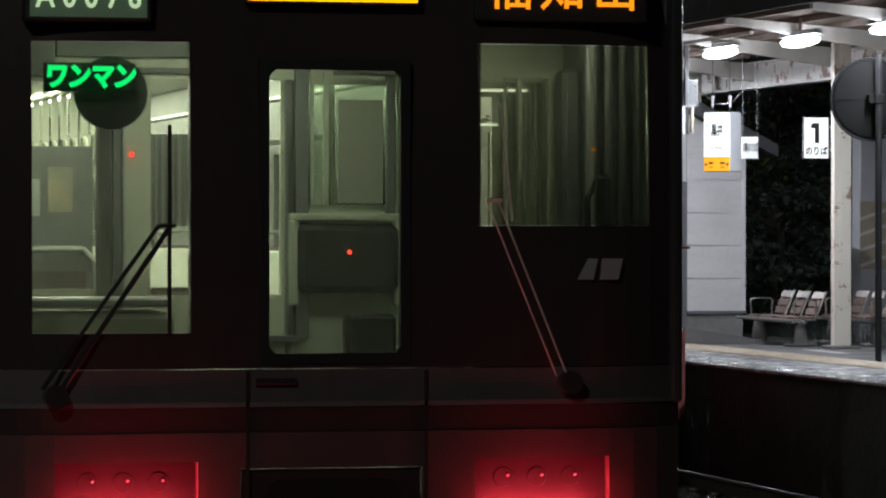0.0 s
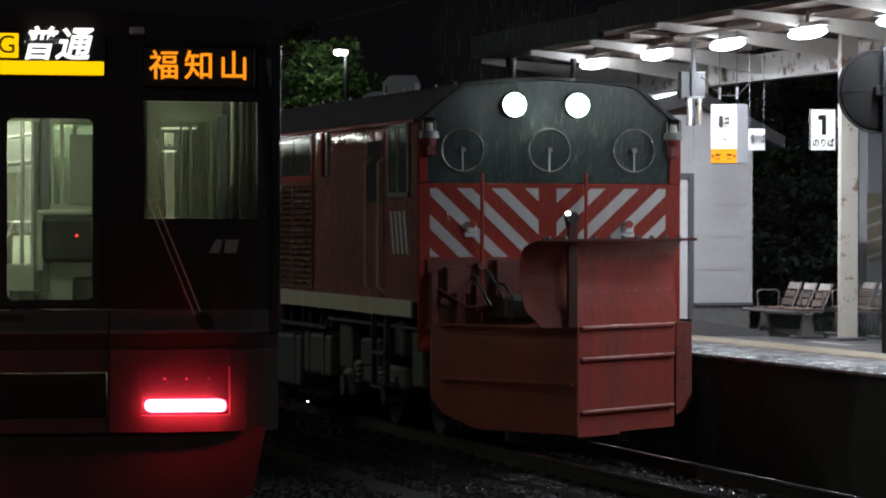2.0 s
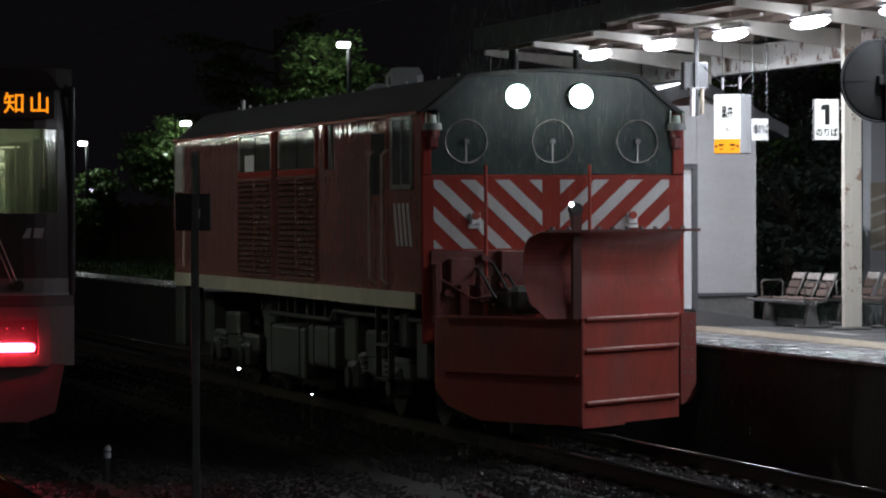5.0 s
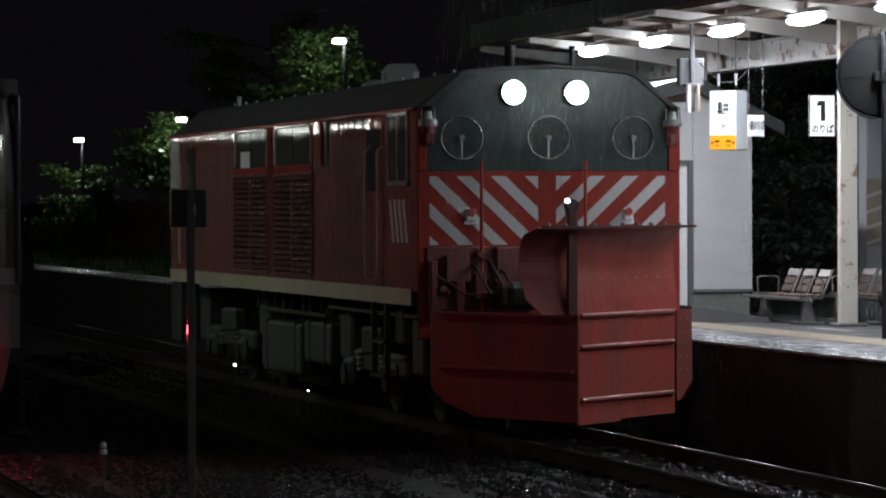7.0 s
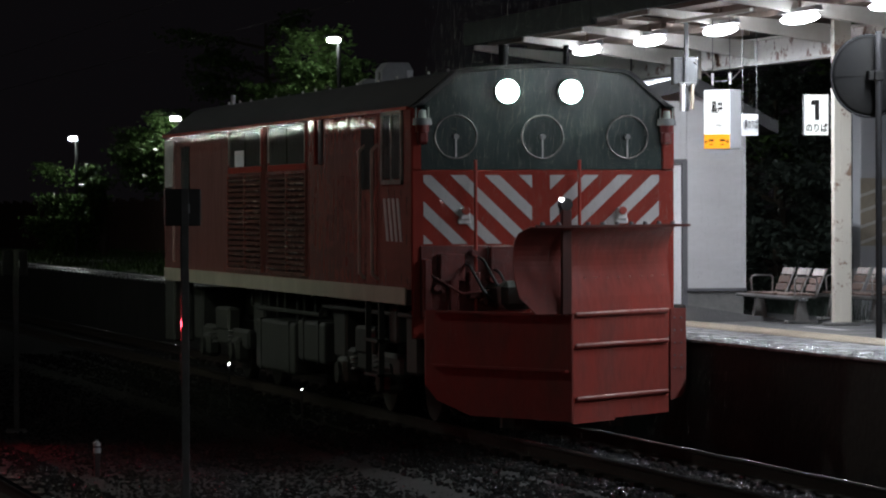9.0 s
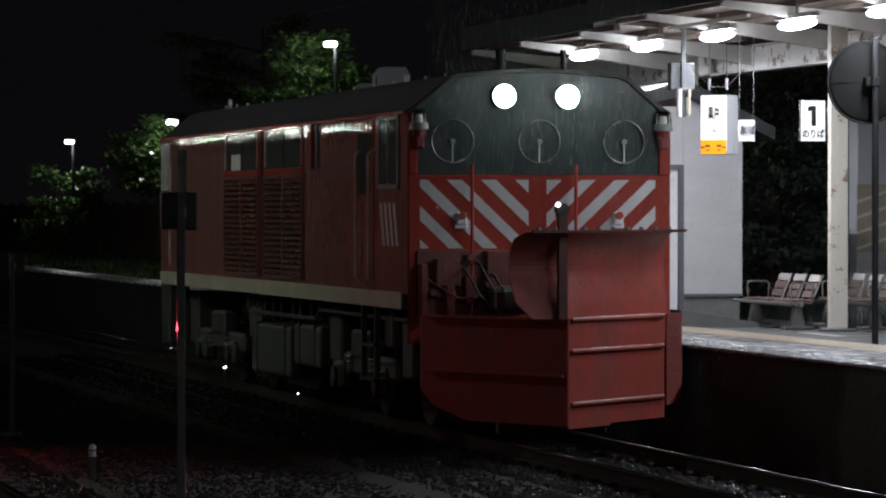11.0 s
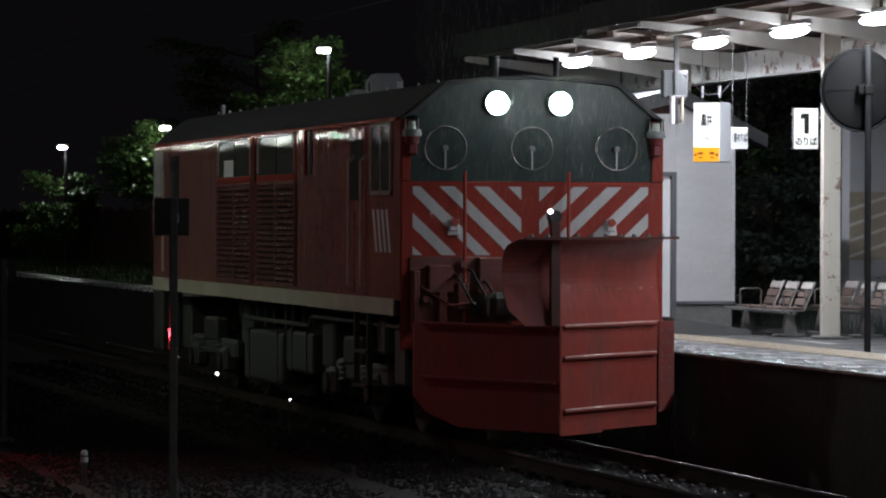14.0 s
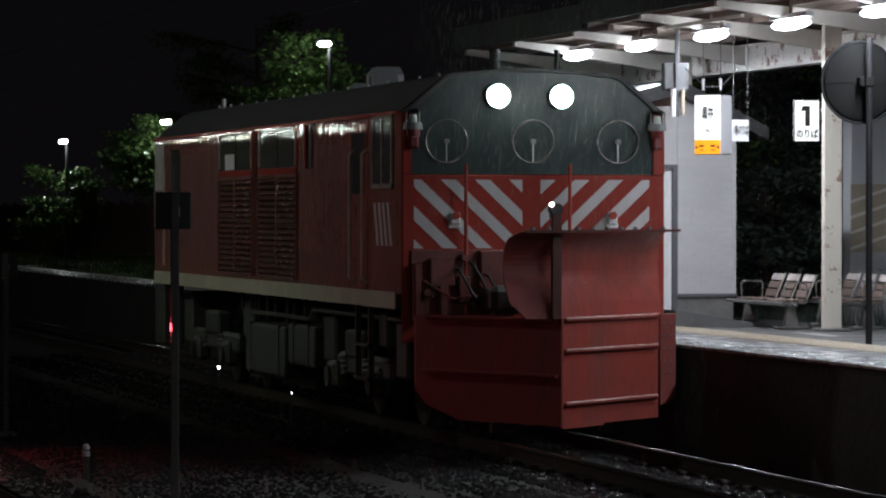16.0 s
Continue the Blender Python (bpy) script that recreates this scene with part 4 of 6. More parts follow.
    part("step_ladder", join(box(-1.36, -1.3, 1.56, 1.6, 0.5, 1.28), box(-1.36, -1.3, 2.18, 2.22, 0.5, 1.28), box(-1.38, -1.2, 1.56, 2.22, 0.5, 0.53), box(-1.38, -1.2, 1.56, 2.22, 0.86, 0.89)), "tank", c)
    part("sand_pipe", tube([(-1.1, 0.9, 0.9), (-0.9, 0.7, 0.35), (-0.75, 0.65, 0.15)], 0.03, 6), "tank", c)
    build_plough(c)
    for x in (-0.395, 0.265):
        li = bpy.data.lights.new("headlight_beam", "SPOT")
        li.energy, li.color, li.spot_size, li.spot_blend, li.shadow_soft_size = BEAM_W, (0.88, 1.0, 0.96), radians(56), 0.8, 0.09
        new("headlight_beam", li).matrix_basis = look((LX + x, LY - 0.17, 3.43), (LX + x, LY - 14, 2.9))
    return c


def build_plough(c):
    """V plough before the front, with a tall curved mouldboard on one flank only."""
    nose = Vector((-0.32, -2.2, 0))
    lft, rgt = Vector((-1.30, -0.294, 0)), Vector((1.08, -0.75, 0))
    p = part("plough", prism([(lft.x, lft.y), (nose.x, nose.y), (rgt.x, rgt.y), (rgt.x, rgt.y + 0.05), (nose.x, nose.y + 0.06), (lft.x, lft.y + 0.05)], "z", 0.22, 1.24), "plow", c, "big vermilion V-shaped snow plough")
    # trim the outer lower corners
    tb = bmesh.new()
    tb.from_mesh(p.data)
    for (x, z, nx, nz) in ((-1.30, 0.50, -0.45, -0.25), (-1.30, 0.40, -0.25, -0.43)):
        bmesh.ops.bisect_plane(tb, geom=list(tb.verts) + list(tb.edges) + list(tb.faces), plane_co=(x, 0, z), plane_no=(nx, 0, nz), clear_outer=True)
        bmesh.ops.holes_fill(tb, edges=[e for e in tb.edges if e.is_boundary], sides=0)
    bmesh.ops.recalc_face_normals(tb, faces=tb.faces)
    tb.to_mesh(p.data)
    tb.free()
    part("nose_edge", box(nose.x - 0.012, nose.x + 0.012, nose.y - 0.008, nose.y + 0.04, 0.21, 1.26, 0.004), "plow", p)
    d = (rgt - nose)
    nrm = Vector((d.y, -d.x, 0)).normalized()
    for z in (1.235, 0.935, 0.43):
        a, b = nose + nrm * 0.02 + d * 0.02, nose + nrm * 0.02 + d * 0.97
        rb = part("rib", cyl((a.x, a.y, z), (b.x, b.y, z), 0.021, n=12), "plow", p, "wet welded rib", smooth=True)
        # highlight along the top of the rib, put in as a pale strip
        part("rib_highlight", cyl((a.x, a.y - 0.014, z + 0.015), (b.x, b.y - 0.014, z + 0.015), 0.011, n=8), "ribm", rb, "pale line painted as the rib's highlight", smooth=True)
    # wear plate bolted under the inner part of the flank
    a, b = nose + nrm * 0.008, nose + nrm * 0.008 + d * 0.42
    part("wear_plate", prism([(a.x, a.y), (b.x, b.y), (b.x, b.y + 0.03), (a.x, a.y + 0.03)], "z", 0.198, 0.245), "plow", p, "worn plate along the cutting edge")
    d2 = (lft - nose)
    n2 = Vector((-d2.y, d2.x, 0)).normalized()
    if n2.y > 0:
        n2 = -n2
    for z in (1.235, 0.70):
        a, b = nose + n2 * 0.01 + d2 * 0.02, nose + n2 * 0.01 + d2 * 0.95
        part("rib", prism([(a.x, a.y), (b.x, b.y), (b.x + n2.x * 0.04, b.y + n2.y * 0.04), (a.x + n2.x * 0.04, a.y + n2.y * 0.04)], "z", z - 0.012, z + 0.014), "plow", p)
    # folding side wing with bolts
    w = part("side_wing", prism([(1.10, 0.34), (1.20, 0.37), (1.245, 0.43), (1.26, 0.52), (1.26, 1.255), (1.10, 1.255)], "y", -0.76, -0.72), "plow", p, "bolted folding side wing")
    for i in range(5):
        for j in range(2):
            part("bolt", cyl((1.14 + 0.07 * j, -0.775, 0.66 + 0.125 * i), (1.14 + 0.07 * j, -0.76, 0.66 + 0.125 * i), 0.009, n=8), "inkg", w)
    # tall curved mouldboard: hollow profile swept along the right flank
    out = [(-0.04, 1.25), (-0.005, 1.40), (0.05, 1.57)] + [(-0.26 + 0.36 * math.cos(radians(a)), 1.75 + 0.325 * math.sin(radians(a))) for a in range(-18, 91, 9)]
    prof = out + [(u + 0.03, z + 0.004) for u, z in out[::-1]]
    edge = ((1.20, -0.62), (1.25, -0.68), (1.30, -0.75), (1.40, -0.83), (1.50, -0.862), (1.60, -0.868), (1.95, -0.87), (2.02, -0.845), (2.06, -0.79), (2.2, -0.74))

    def left_edge(z):
        for (za, xa), (zb, xb) in zip(edge, edge[1:]):
            if za <= z <= zb:
                return xa + (xb - xa) * (z - za) / (zb - za)
        return -0.74

    bm = bmesh.new()
    rows = []
    a0, a1 = nose + d * -0.43, nose + d * 1.02
    a0.y = nose.y + 0.02
    n = 14
    for i in range(n + 1):
        k = i / n
        kn = 0.30
        mid = nose + Vector((0, 0.01, 0))
        base = a0.lerp(mid, k / kn) if k < kn else mid.lerp(a1, (k - kn) / (1 - kn))
        row = []
        for u, z in prof:
            xx = base.x
            if k < kn:
                xx = left_edge(z) + (nose.x - left_edge(z)) * k / kn
            row.append(bm.verts.new((xx + 0.03 * (u if u > 0 else 0), base.y + u, z)))
        rows.append(row)
    m = len(prof)
    for ra, rb in zip(rows, rows[1:]):
        for j in range(m):
            bm.faces.new((ra[j], rb[j], rb[(j + 1) % m], ra[(j + 1) % m]))
    bm.faces.new(rows[0])
    bm.faces.new(rows[-1][::-1])
    bmesh.ops.recalc_face_normals(bm, faces=bm.faces)
    mb = part("mouldboard", bm, "plow", p, "tall hollow-curved upper mouldboard")
    part("top_lip", prism([(-0.74, a0.y - 0.30), (mid.x, mid.y - 0.30), (a1.x + 0.12, a1.y - 0.30), (a1.x + 0.12, a1.y - 0.24), (mid.x, mid.y - 0.24), (-0.74, a0.y - 0.24)], "z", 2.07, 2.095), "redd", mb, "dark worn upper lip")
    for k in (0.12, 0.2, 0.36, 0.46, 0.56, 0.66, 0.76, 0.86, 0.96):
        q = a0.lerp(mid, k / kn) if k < kn else mid.lerp(a1, (k - kn) / (1 - kn))
        part("lip_bolt", cyl((q.x, q.y - 0.27, 2.095), (q.x, q.y - 0.27, 2.122), 0.026, 0.02, n=8), "inkg", mb)
    for k in range(8):
        q = nose.lerp(a1, 0.12 + 0.115 * k)
        part("board_bolt", cyl((q.x, q.y + 0.035, 1.585), (q.x + 0.012, q.y + 0.02, 1.585), 0.006, n=8), "ribm", mb)
    # nose post with its small lamp
    pst = part("nose_post", box(nose.x - 0.125, nose.x - 0.025, nose.y - 0.09, nose.y - 0.03, 1.24, 2.24, 0.01), "redd", p, "dark upright post on the plough nose")
    px = nose.x - 0.075
    part("post_lamp", join(cyl((px, nose.y - 0.09, 2.29), (px, nose.y + 0.03, 2.29), 0.06, n=18), box(px - 0.05, px + 0.05, nose.y - 0.05, nose.y + 0.02, 2.2, 2.26, 0.01)), "blackm", pst, "small black lamp")
    # glint on the black lamp, drawn as a small glowing disc
    part("lamp_glint", cyl((px - 0.055, nose.y - 0.11, 2.335), (px - 0.055, nose.y - 0.08, 2.335), 0.020, n=12), "spark", pst)
    # coupler, hoses and brackets in the open side
    part("backing_plate", box(-1.29, -0.20, -0.035, -0.006, 1.22, 1.885, 0.01), "grimered", c, "grimy dark red backing plate")
    cp = part("coupler", join(box(-0.62, -0.38, -0.75, 0.0, 1.27, 1.5, 0.04), box(-0.68, -0.34, -0.95, -0.7, 1.26, 1.54, 0.06)), "under", c, "grimy coupler")
    for i, (x, z) in enumerate(((-0.86, 1.72), (-0.72, 1.78), (-0.56, 1.66))):
        part("hose", tube([(x, -0.02, z), (x + 0.02, -0.28, z - 0.04), (x + 0.12, -0.42, z - 0.28), (x + 0.24, -0.40, z - 0.40), (x + 0.3, -0.3, z - 0.30)], 0.015, 8), "rubber", c, "black brake hose")
    rr = random.Random(9)
    for k in range(9):
        x, z = rr.uniform(-1.25, -0.3), rr.uniform(1.3, 1.85)
        part("fitting", cyl((x, -0.2, z), (x, -0.03, z), rr.uniform(0.015, 0.045), n=10), "grimered", c)
    part("air_line", tube([(-1.25, -0.14, 1.62), (-0.9, -0.2, 1.40), (-0.5, -0.2, 1.45)], 0.012, 6), "grimered", c)
    part("cock", join(cyl((-0.6, -0.36, 1.46), (-0.44, -0.36, 1.46), 0.04), box(-0.47, -0.43, -0.42, -0.3, 1.4, 1.52, 0.01)), "hosegreen", c, "green hose cock")
    for (x0, x1, z0, z1) in ((-1.12, -0.86, 1.52, 1.80), (-1.02, -0.92, 1.2, 1.55), (-0.60, -0.34, 1.50, 1.88), (-1.28, -1.20, 1.15, 1.75), (-0.82, -0.70, 1.35, 1.62), (-0.30, -0.22, 1.3, 1.7)):
        part("bracket", box(x0, x1, -0.16, 0.0, z0, z1, 0.015), "grimered", c, "grimy red bracket")
    for x, y in ((-0.9, -0.30), (0.7, -0.85)):
        part("push_strut", cyl((x, 0.0, 0.95), (x, y, 0.8), 0.05), "under", c)
    for x in (-0.62, 0.5):
        part("rail_guard", box(x, x + 0.12, -0.7, -0.6, 0.08, 0.5), "under", c)


# ---- electric train that draws away ----
def build_train():
    t = thing("commuter_train", "dark-fronted electric commuter train with lit saloon and red tail lights", "train", (3.35, 15.64, 0))
    H = 1.555

    def bow(x, z):
        return 0.16 * max(0.0, (abs(x) - 0.75) / 0.78) ** 3 + 0.10 * max(0.0, (z - 2.0) / 1.6) ** 2

    holes = [(-1.29, -0.63, 1.82, 3.04), (-0.31, 0.28, 1.72, 2.94), (0.61, 1.40, 2.27, 3.05)]
    part("front_shell", panel_holes([-H, H], [1.67, 2.0, 2.5, 3.12, 3.4, 3.62], holes, 0.0, 0.05, bow), "tblack", t, "glossy black end with windows")
    part("waist_band", panel_holes([-H, H], [1.515, 1.665], [], 0.004, 0.05, bow), "silverd", t, "dull silver waist band")
    part("waist_line", panel_holes([-H, H], [1.508, 1.528], [], -0.006, 0.004, bow), "silver", t, "bright trim line")
    part("lower_front", panel_holes([-H, H], [0.85, 1.2, 1.40], [(0.60, 1.2, 0.96, 1.28), (-1.2, -0.60, 0.96, 1.28), (-0.42, 0.37, 0.95, 1.25)], 0.0, 0.05, bow), "tlow", t, "dark lower end panel")
    part("dark_stripe", panel_holes([-H, H], [1.402, 1.507], [], 0.002, 0.05, bow), "tbrown", t)
    # gangway door seams and handle
    for x in (-0.39, 0.38):
        part("door_seam", box(x - 0.008, x + 0.008, -0.006, 0.01, 0.86, 1.66), "rubber", t)
    part("door_handle", box(-0.36, -0.18, -0.02, 0.0, 1.60, 1.63, 0.006), "rubber", t)
    bk = part("coupler_cover", box(-0.412, 0.362, 0.02, 0.045, 0.957, 1.243, 0.003), "tbrown", t, "dark coupler cover")
    part("pocket_cover", prism([(-0.34, 0.98), (0.31, 0.98), (0.27, 1.17), (0.22, 1.2), (-0.27, 1.2), (-0.30, 1.17)], "y", 0.012, 0.02), "recess", bk)
    # panes
    for (a, b, z0, z1), g in zip(holes, ("panew", "paneh", "paned")):
        part("end_window", panel_holes([a + 0.003, b - 0.003], [z0 + 0.003, z1 - 0.003], [], 0.02, 0.026, bow), g, t, "end window pane")
    x0, x1, z0, z1 = holes[1]
    part("door_window_seal", panel_holes([x0 - 0.03, x1 + 0.03], [z0 - 0.03, z1 + 0.03], [(x0 + 0.012, x1 - 0.012, z0 + 0.012, z1 - 0.012)], -0.008, 0.02), "rubber", t)
    for sx, ax in ((x0, 1), (x1, -1)):
        for sz, az in ((z0, 1), (z1, -1)):
            pts = [(sx, sz)] + [(sx + ax * 0.085 * (1 - math.sin(q)), sz + az * 0.085 * (1 - math.cos(q))) for q in [radians(18 * i) for i in range(6)]]
            part("seal_corner", prism(pts, "y", -0.006, 0.018), "tblack", t)
    # displays
    d = part("type_display", box(-0.40, 0.35, -0.012, 0.04, 3.205, 3.50, 0.006), "blackm", t, "lit train type display")
    part("yellow_bar", box(-0.39, 0.34, -0.016, -0.012, 3.215, 3.305, 0.004), "ledy", d)
    part("line_mark", box(-0.38, -0.225, -0.016, -0.012, 3.325, 3.485, 0.004), "ledy", d)
    letters("line_letter", "G", 0.17, "ledb", d, (-0.302, -0.019, 3.405))
    letters("type_lettering", "普通", 0.23, "ledw", d, (0.015, -0.018, 3.405), slant=0.25, depth=0.003, bold=0.004)
    d = part("destination_display", box(0.60, 1.36, -0.0, 0.06, 3.145, 3.41, 0.006), "blackm", t, "amber destination display")
    for ch, x in (("福", 0.745), ("知", 0.98), ("山", 1.215)):
        letters("display_character", ch, 0.205, "ledo", d, (x, -0.006, 3.275), depth=0.003, bold=0.0015)
    d = part("number_display", box(-1.33, -0.80, -0.02, 0.09, 3.12, 3.33, 0.006), "blackm", t, "pale service number display")
    part("display_face", box(-1.31, -0.82, -0.025, -0.02, 3.135, 3.32), "ledf", d)
    letters("number_lettering", "A 0 0 7 6", 0.13, "ledn", d, (-1.065, -0.03, 3.215), wide=0.9, depth=0.002, bold=0.002)
    d = part("driver_only_display", box(-1.226, -0.838, 0.17, 0.20, 2.832, 2.955, 0.004), "blackm", t, "green driver-only display behind the glass")
    letters("driver_only_lettering", "ワンマン", 0.112, "ledg", d, (-1.032, 0.166, 2.892), wide=0.86, depth=0.002, slant=0.12, bold=0.0062)
    part("round_mirror", cyl((-0.93, 0.24, 2.83), (-0.93, 0.27, 2.83), 0.155, n=32), "inkg", t, "round dark disc behind the glass")
    # emblem as plain bars
    part("emblem", join(prism([(1.05, 2.04), (1.12, 2.04), (1.14, 2.13), (1.10, 2.13)], "y", -0.002, 0.05), prism([(1.155, 2.04), (1.235, 2.04), (1.255, 2.13), (1.165, 2.13)], "y", 0.012, 0.05)), "emblem", t, "grey emblem of two plain blocks")
    # lamps
    for s in (-1, 1):
        a, b = (0.60, 1.2) if s > 0 else (-1.2, -0.60)
        hs = part("lamp_recess", box(a - 0.02, b + 0.02, 0.12, 0.15, 0.94, 1.30), "recess", t, "lamp housing")
        for x0, x1, z0, z1 in ((a - 0.02, a - 0.003, 0.94, 1.30), (b + 0.003, b + 0.02, 0.94, 1.30), (a, b, 1.283, 1.30), (a, b, 0.94, 0.957)):
            part("recess_wall", box(x0, x1, 0.055, 0.12, z0, z1), "recess", hs)
        xs = [0.63, 1.16] if s > 0 else [-1.16, -0.63]
        y = 0.04 + (0.05)
        part("tail_light", box(xs[0], xs[1], y - 0.17, y + 0.02, 0.985, 1.065, 0.035, 4), "tail", hs, "glowing red tail light bar")
        for i in range(3):
            x = s * (0.75 + 0.15 * i)
            hl = part("headlight", cyl((x, 0.116, 1.19), (x, 0.125, 1.19), 0.042, 0.046, n=20), "recess", hs, "unlit headlight")
            part("lens_boss", cyl((x + 0.02, 0.108, 1.20), (x + 0.02, 0.117, 1.20), 0.004, 0.010, n=12), "steel", hl, smooth=True)
        part("top_lamp", box(s * 0.57 - 0.05, s * 0.57 + 0.05, 0.02, 0.06, 3.49, 3.54, 0.01), "lens", t)
        part("edge_trim", box(s * 1.535 - 0.03, s * 1.535 + 0.03, 0.13, 0.24, 1.5, 3.45, 0.02, 2), "silverc", t, "wet stainless corner trim")
    # wipers
    for base, tip in (((1.01, 1.60), (0.69, 2.38)), ((-1.20, 1.56), (-0.72, 2.27))):
        # right wiper takes pale handrail paint in place of a wet glint
        k = part("wiper", join(tube([(base[0], -0.02, base[1]), (tip[0], -0.02, tip[1])], 0.005 if base[0] > 0 else 0.011, 6), tube([(base[0] - 0.06, -0.02, base[1] + 0.03), (tip[0] - 0.05, -0.02, tip[1])], 0.004 if base[0] > 0 else 0.009, 6), tube([(tip[0] - 0.05, -0.02, tip[1]), (tip[0] + 0.02, -0.02, tip[1])], 0.009, 6)), "rails" if base[0] > 0 else "rubber", t, "long wiper arm")
        if base[0] > 0:
            part("wiper_blade", prism([(0.748, 2.29), (0.760, 2.29), (0.706, 2.80), (0.694, 2.80)], "y", -0.02, -0.008), "rails", k, "wiper blade, its wet glint put in as pale paint")
        else:
            part("wiper_blade", box(tip[0] - 0.012, tip[0] + 0.004, -0.02, -0.008, tip[1] - 0.45, tip[1] + 0.42), "rubber", k)
        part("wiper_pivot", cyl((base[0], -0.05, base[1]), (base[0], 0.06, base[1]), 0.05), "tblack", k)
    # car body, roof, underframe
    for s in (-1, 1):
        ws = [(y, y + 1.3, 1.75, 2.75) for y in (1.9, 4.6, 7.6, 10.6, 13.6, 16.6)]
        bm = panel_holes([0.2, 19.6], [0.85, 3.35], ws, -0.03, 0.03, None, 2.0)
        bmesh.ops.transform(bm, matrix=Matrix.Translation((s * 1.50, 0, 0)) @ Matrix.Rotation(radians(90), 4, "Z"), verts=bm.verts)
        part("body_side", bm, "silver", t, "stainless steel body side")
        for (a, b, z0, z1) in ws:
            part("side_window", box(s * 1.50 - 0.004, s * 1.50 + 0.004, a, b, z0, z1), "pane", t)
    part("roof", prism([(-H, 3.34), (H, 3.34), (H - 0.03, 3.46), (1.2, 3.57), (0.6, 3.61), (0, 3.62), (-0.6, 3.61), (-1.2, 3.57), (-H + 0.03, 3.46)], "y", 0.22, 19.6), "roofgrey", t, "grey roof")
    part("roof_front", prism([(-1.42, 3.42), (1.42, 3.42), (1.3, 3.58), (0.6, 3.65), (-0.6, 3.65), (-1.3, 3.58)], "y", 0.07, 0.24), "tblack", t)
    part("floor", box(-1.42, 1.42, 0.2, 19.5, 1.05, 1.12), "infloor", t)
    part("skirt", prism([(-1.45, 0.87), (1.45, 0.87), (1.36, 0.42), (1.1, 0.33), (-1.1, 0.33), (-1.36, 0.42)], "y", 0.06, 0.12), "skirtd", t, "dark skirt below the end panel")
    part("underframe", box(-1.1, 1.1, 1.6, 19.4, 0.55, 1.04), "under", t)
    for y in (2.8, 16.6):
        for dy in (-1.05, 1.05):
            part("wheel", join(cyl((-0.63, y + dy, 0.43), (-0.52, y + dy, 0.43), 0.43, n=24), cyl((0.52, y + dy, 0.43), (0.63, y + dy, 0.43), 0.43, n=24), cyl((-0.55, y + dy, 0.43), (0.55, y + dy, 0.43), 0.08)), "wheelm", t)
    part("far_end", box(-1.42, 1.42, 19.5, 19.56, 1.05, 3.4), "inwall", t)
    # saloon
    part("saloon_ceiling", box(-1.42, 1.42, 1.7, 19.4, 3.30, 3.335), "inwall", t)
    part("cab_ceiling", box(-1.42, 1.42, 0.3, 1.69, 3.20, 3.23), "inwall", t)
    for x in (-0.62, 0.62):
        part("ceiling_lamp", box(x - 0.06, x + 0.06, 2.0, 18.8, 3.26, 3.299), "intube", t, "white saloon strip lamp")
    # cab partition with window, corridor on the left and glazed door
    ph = [(-1.40, -0.73, 1.98, 2.93), (-0.537, 0.073, 1.95, 2.95), (0.205, 0.66, 2.37, 2.93), (1.015, 1.085, 1.9, 2.88), (1.18, 1.24, 2.0, 2.9)]
    part("cab_partition", panel_holes([-1.46, 1.46], [1.12, 3.3], ph, 1.62, 1.66, None, 3), "inwall", t, "cream cab partition")
    for x, w in ((-0.76, 0.035), (0.106, 0.019)):
        part("partition_post", box(x - w, x + w, 1.57, 1.62, 1.12, 2.95, 0.01), "steelb", t)
    part("partition_pane", box(0.205, 0.66, 1.635, 1.645, 2.37, 2.93), "panef", t, "hazy partition window")
    part("partition_pane", box(1.16, 1.24, 1.635, 1.645, 2.0, 2.9), "panef", t, "hazy partition window")
    part("compartment_wall", box(0.63, 0.66, 0.16, 1.61, 1.12, 3.19), "cgrey", t, "wall of the driver's compartment")
    for x, w in ((0.218, 0.008), (0.285, 0.012), (0.636, 0.014)):
        part("window_bar", box(x - w, x + w, 1.60, 1.62, 2.37, 3.0), "inwall", t)
    part("door_edge", box(0.134, 0.200, 1.585, 1.615, 1.75, 3.02, 0.004), "cgrey", t, "dark edge of the sliding cab door")
    part("blind", box(0.338, 0.554, 1.59, 1.605, 2.375, 2.86, 0.004), "curtain", t, "drawn grey blind")
    part("door_post", box(0.565, 0.609, 1.57, 1.605, 2.30, 3.02, 0.006), "cgrey", t)
    # header with its shade put in as grey panels, trims and the wall end beside the corridor
    part("header_panel", box(-1.40, -0.985, 1.585, 1.612, 2.955, 3.19, 0.004), "cgrey", t, "header over the cab opening, its shade put in as grey")
    part("header_panel", box(-0.98, -0.25, 1.585, 1.612, 3.045, 3.19, 0.004), "cgrey", t, "header over the cab opening, its shade put in as grey")
    part("header_trim", box(-0.98, -0.25, 1.59, 1.612, 2.972, 3.0, 0.003), "cgrey", t)
    part("post_groove", box(-0.716, -0.676, 1.595, 1.615, 1.2, 2.95), "cgrey", t)
    part("post_edge", box(-0.674, -0.657, 1.58, 1.615, 1.2, 2.95, 0.003), "cgreyl", t)
    part("door_pocket", box(-0.40, -0.02, 2.62, 2.64, 2.27, 2.72), "cgrey", t, "grey door pocket panel")
    for x in (-0.35, -0.315, -0.27, -0.235, -0.19):
        part("pocket_rib", box(x - 0.007, x + 0.007, 2.60, 2.62, 2.27, 2.71), "steelb", t)
    fl = part("folding_seat", box(0.14, 0.62, 1.53, 1.61, 1.96, 2.28, 0.03), "blackm", t, "dark padded panel in a pale frame")
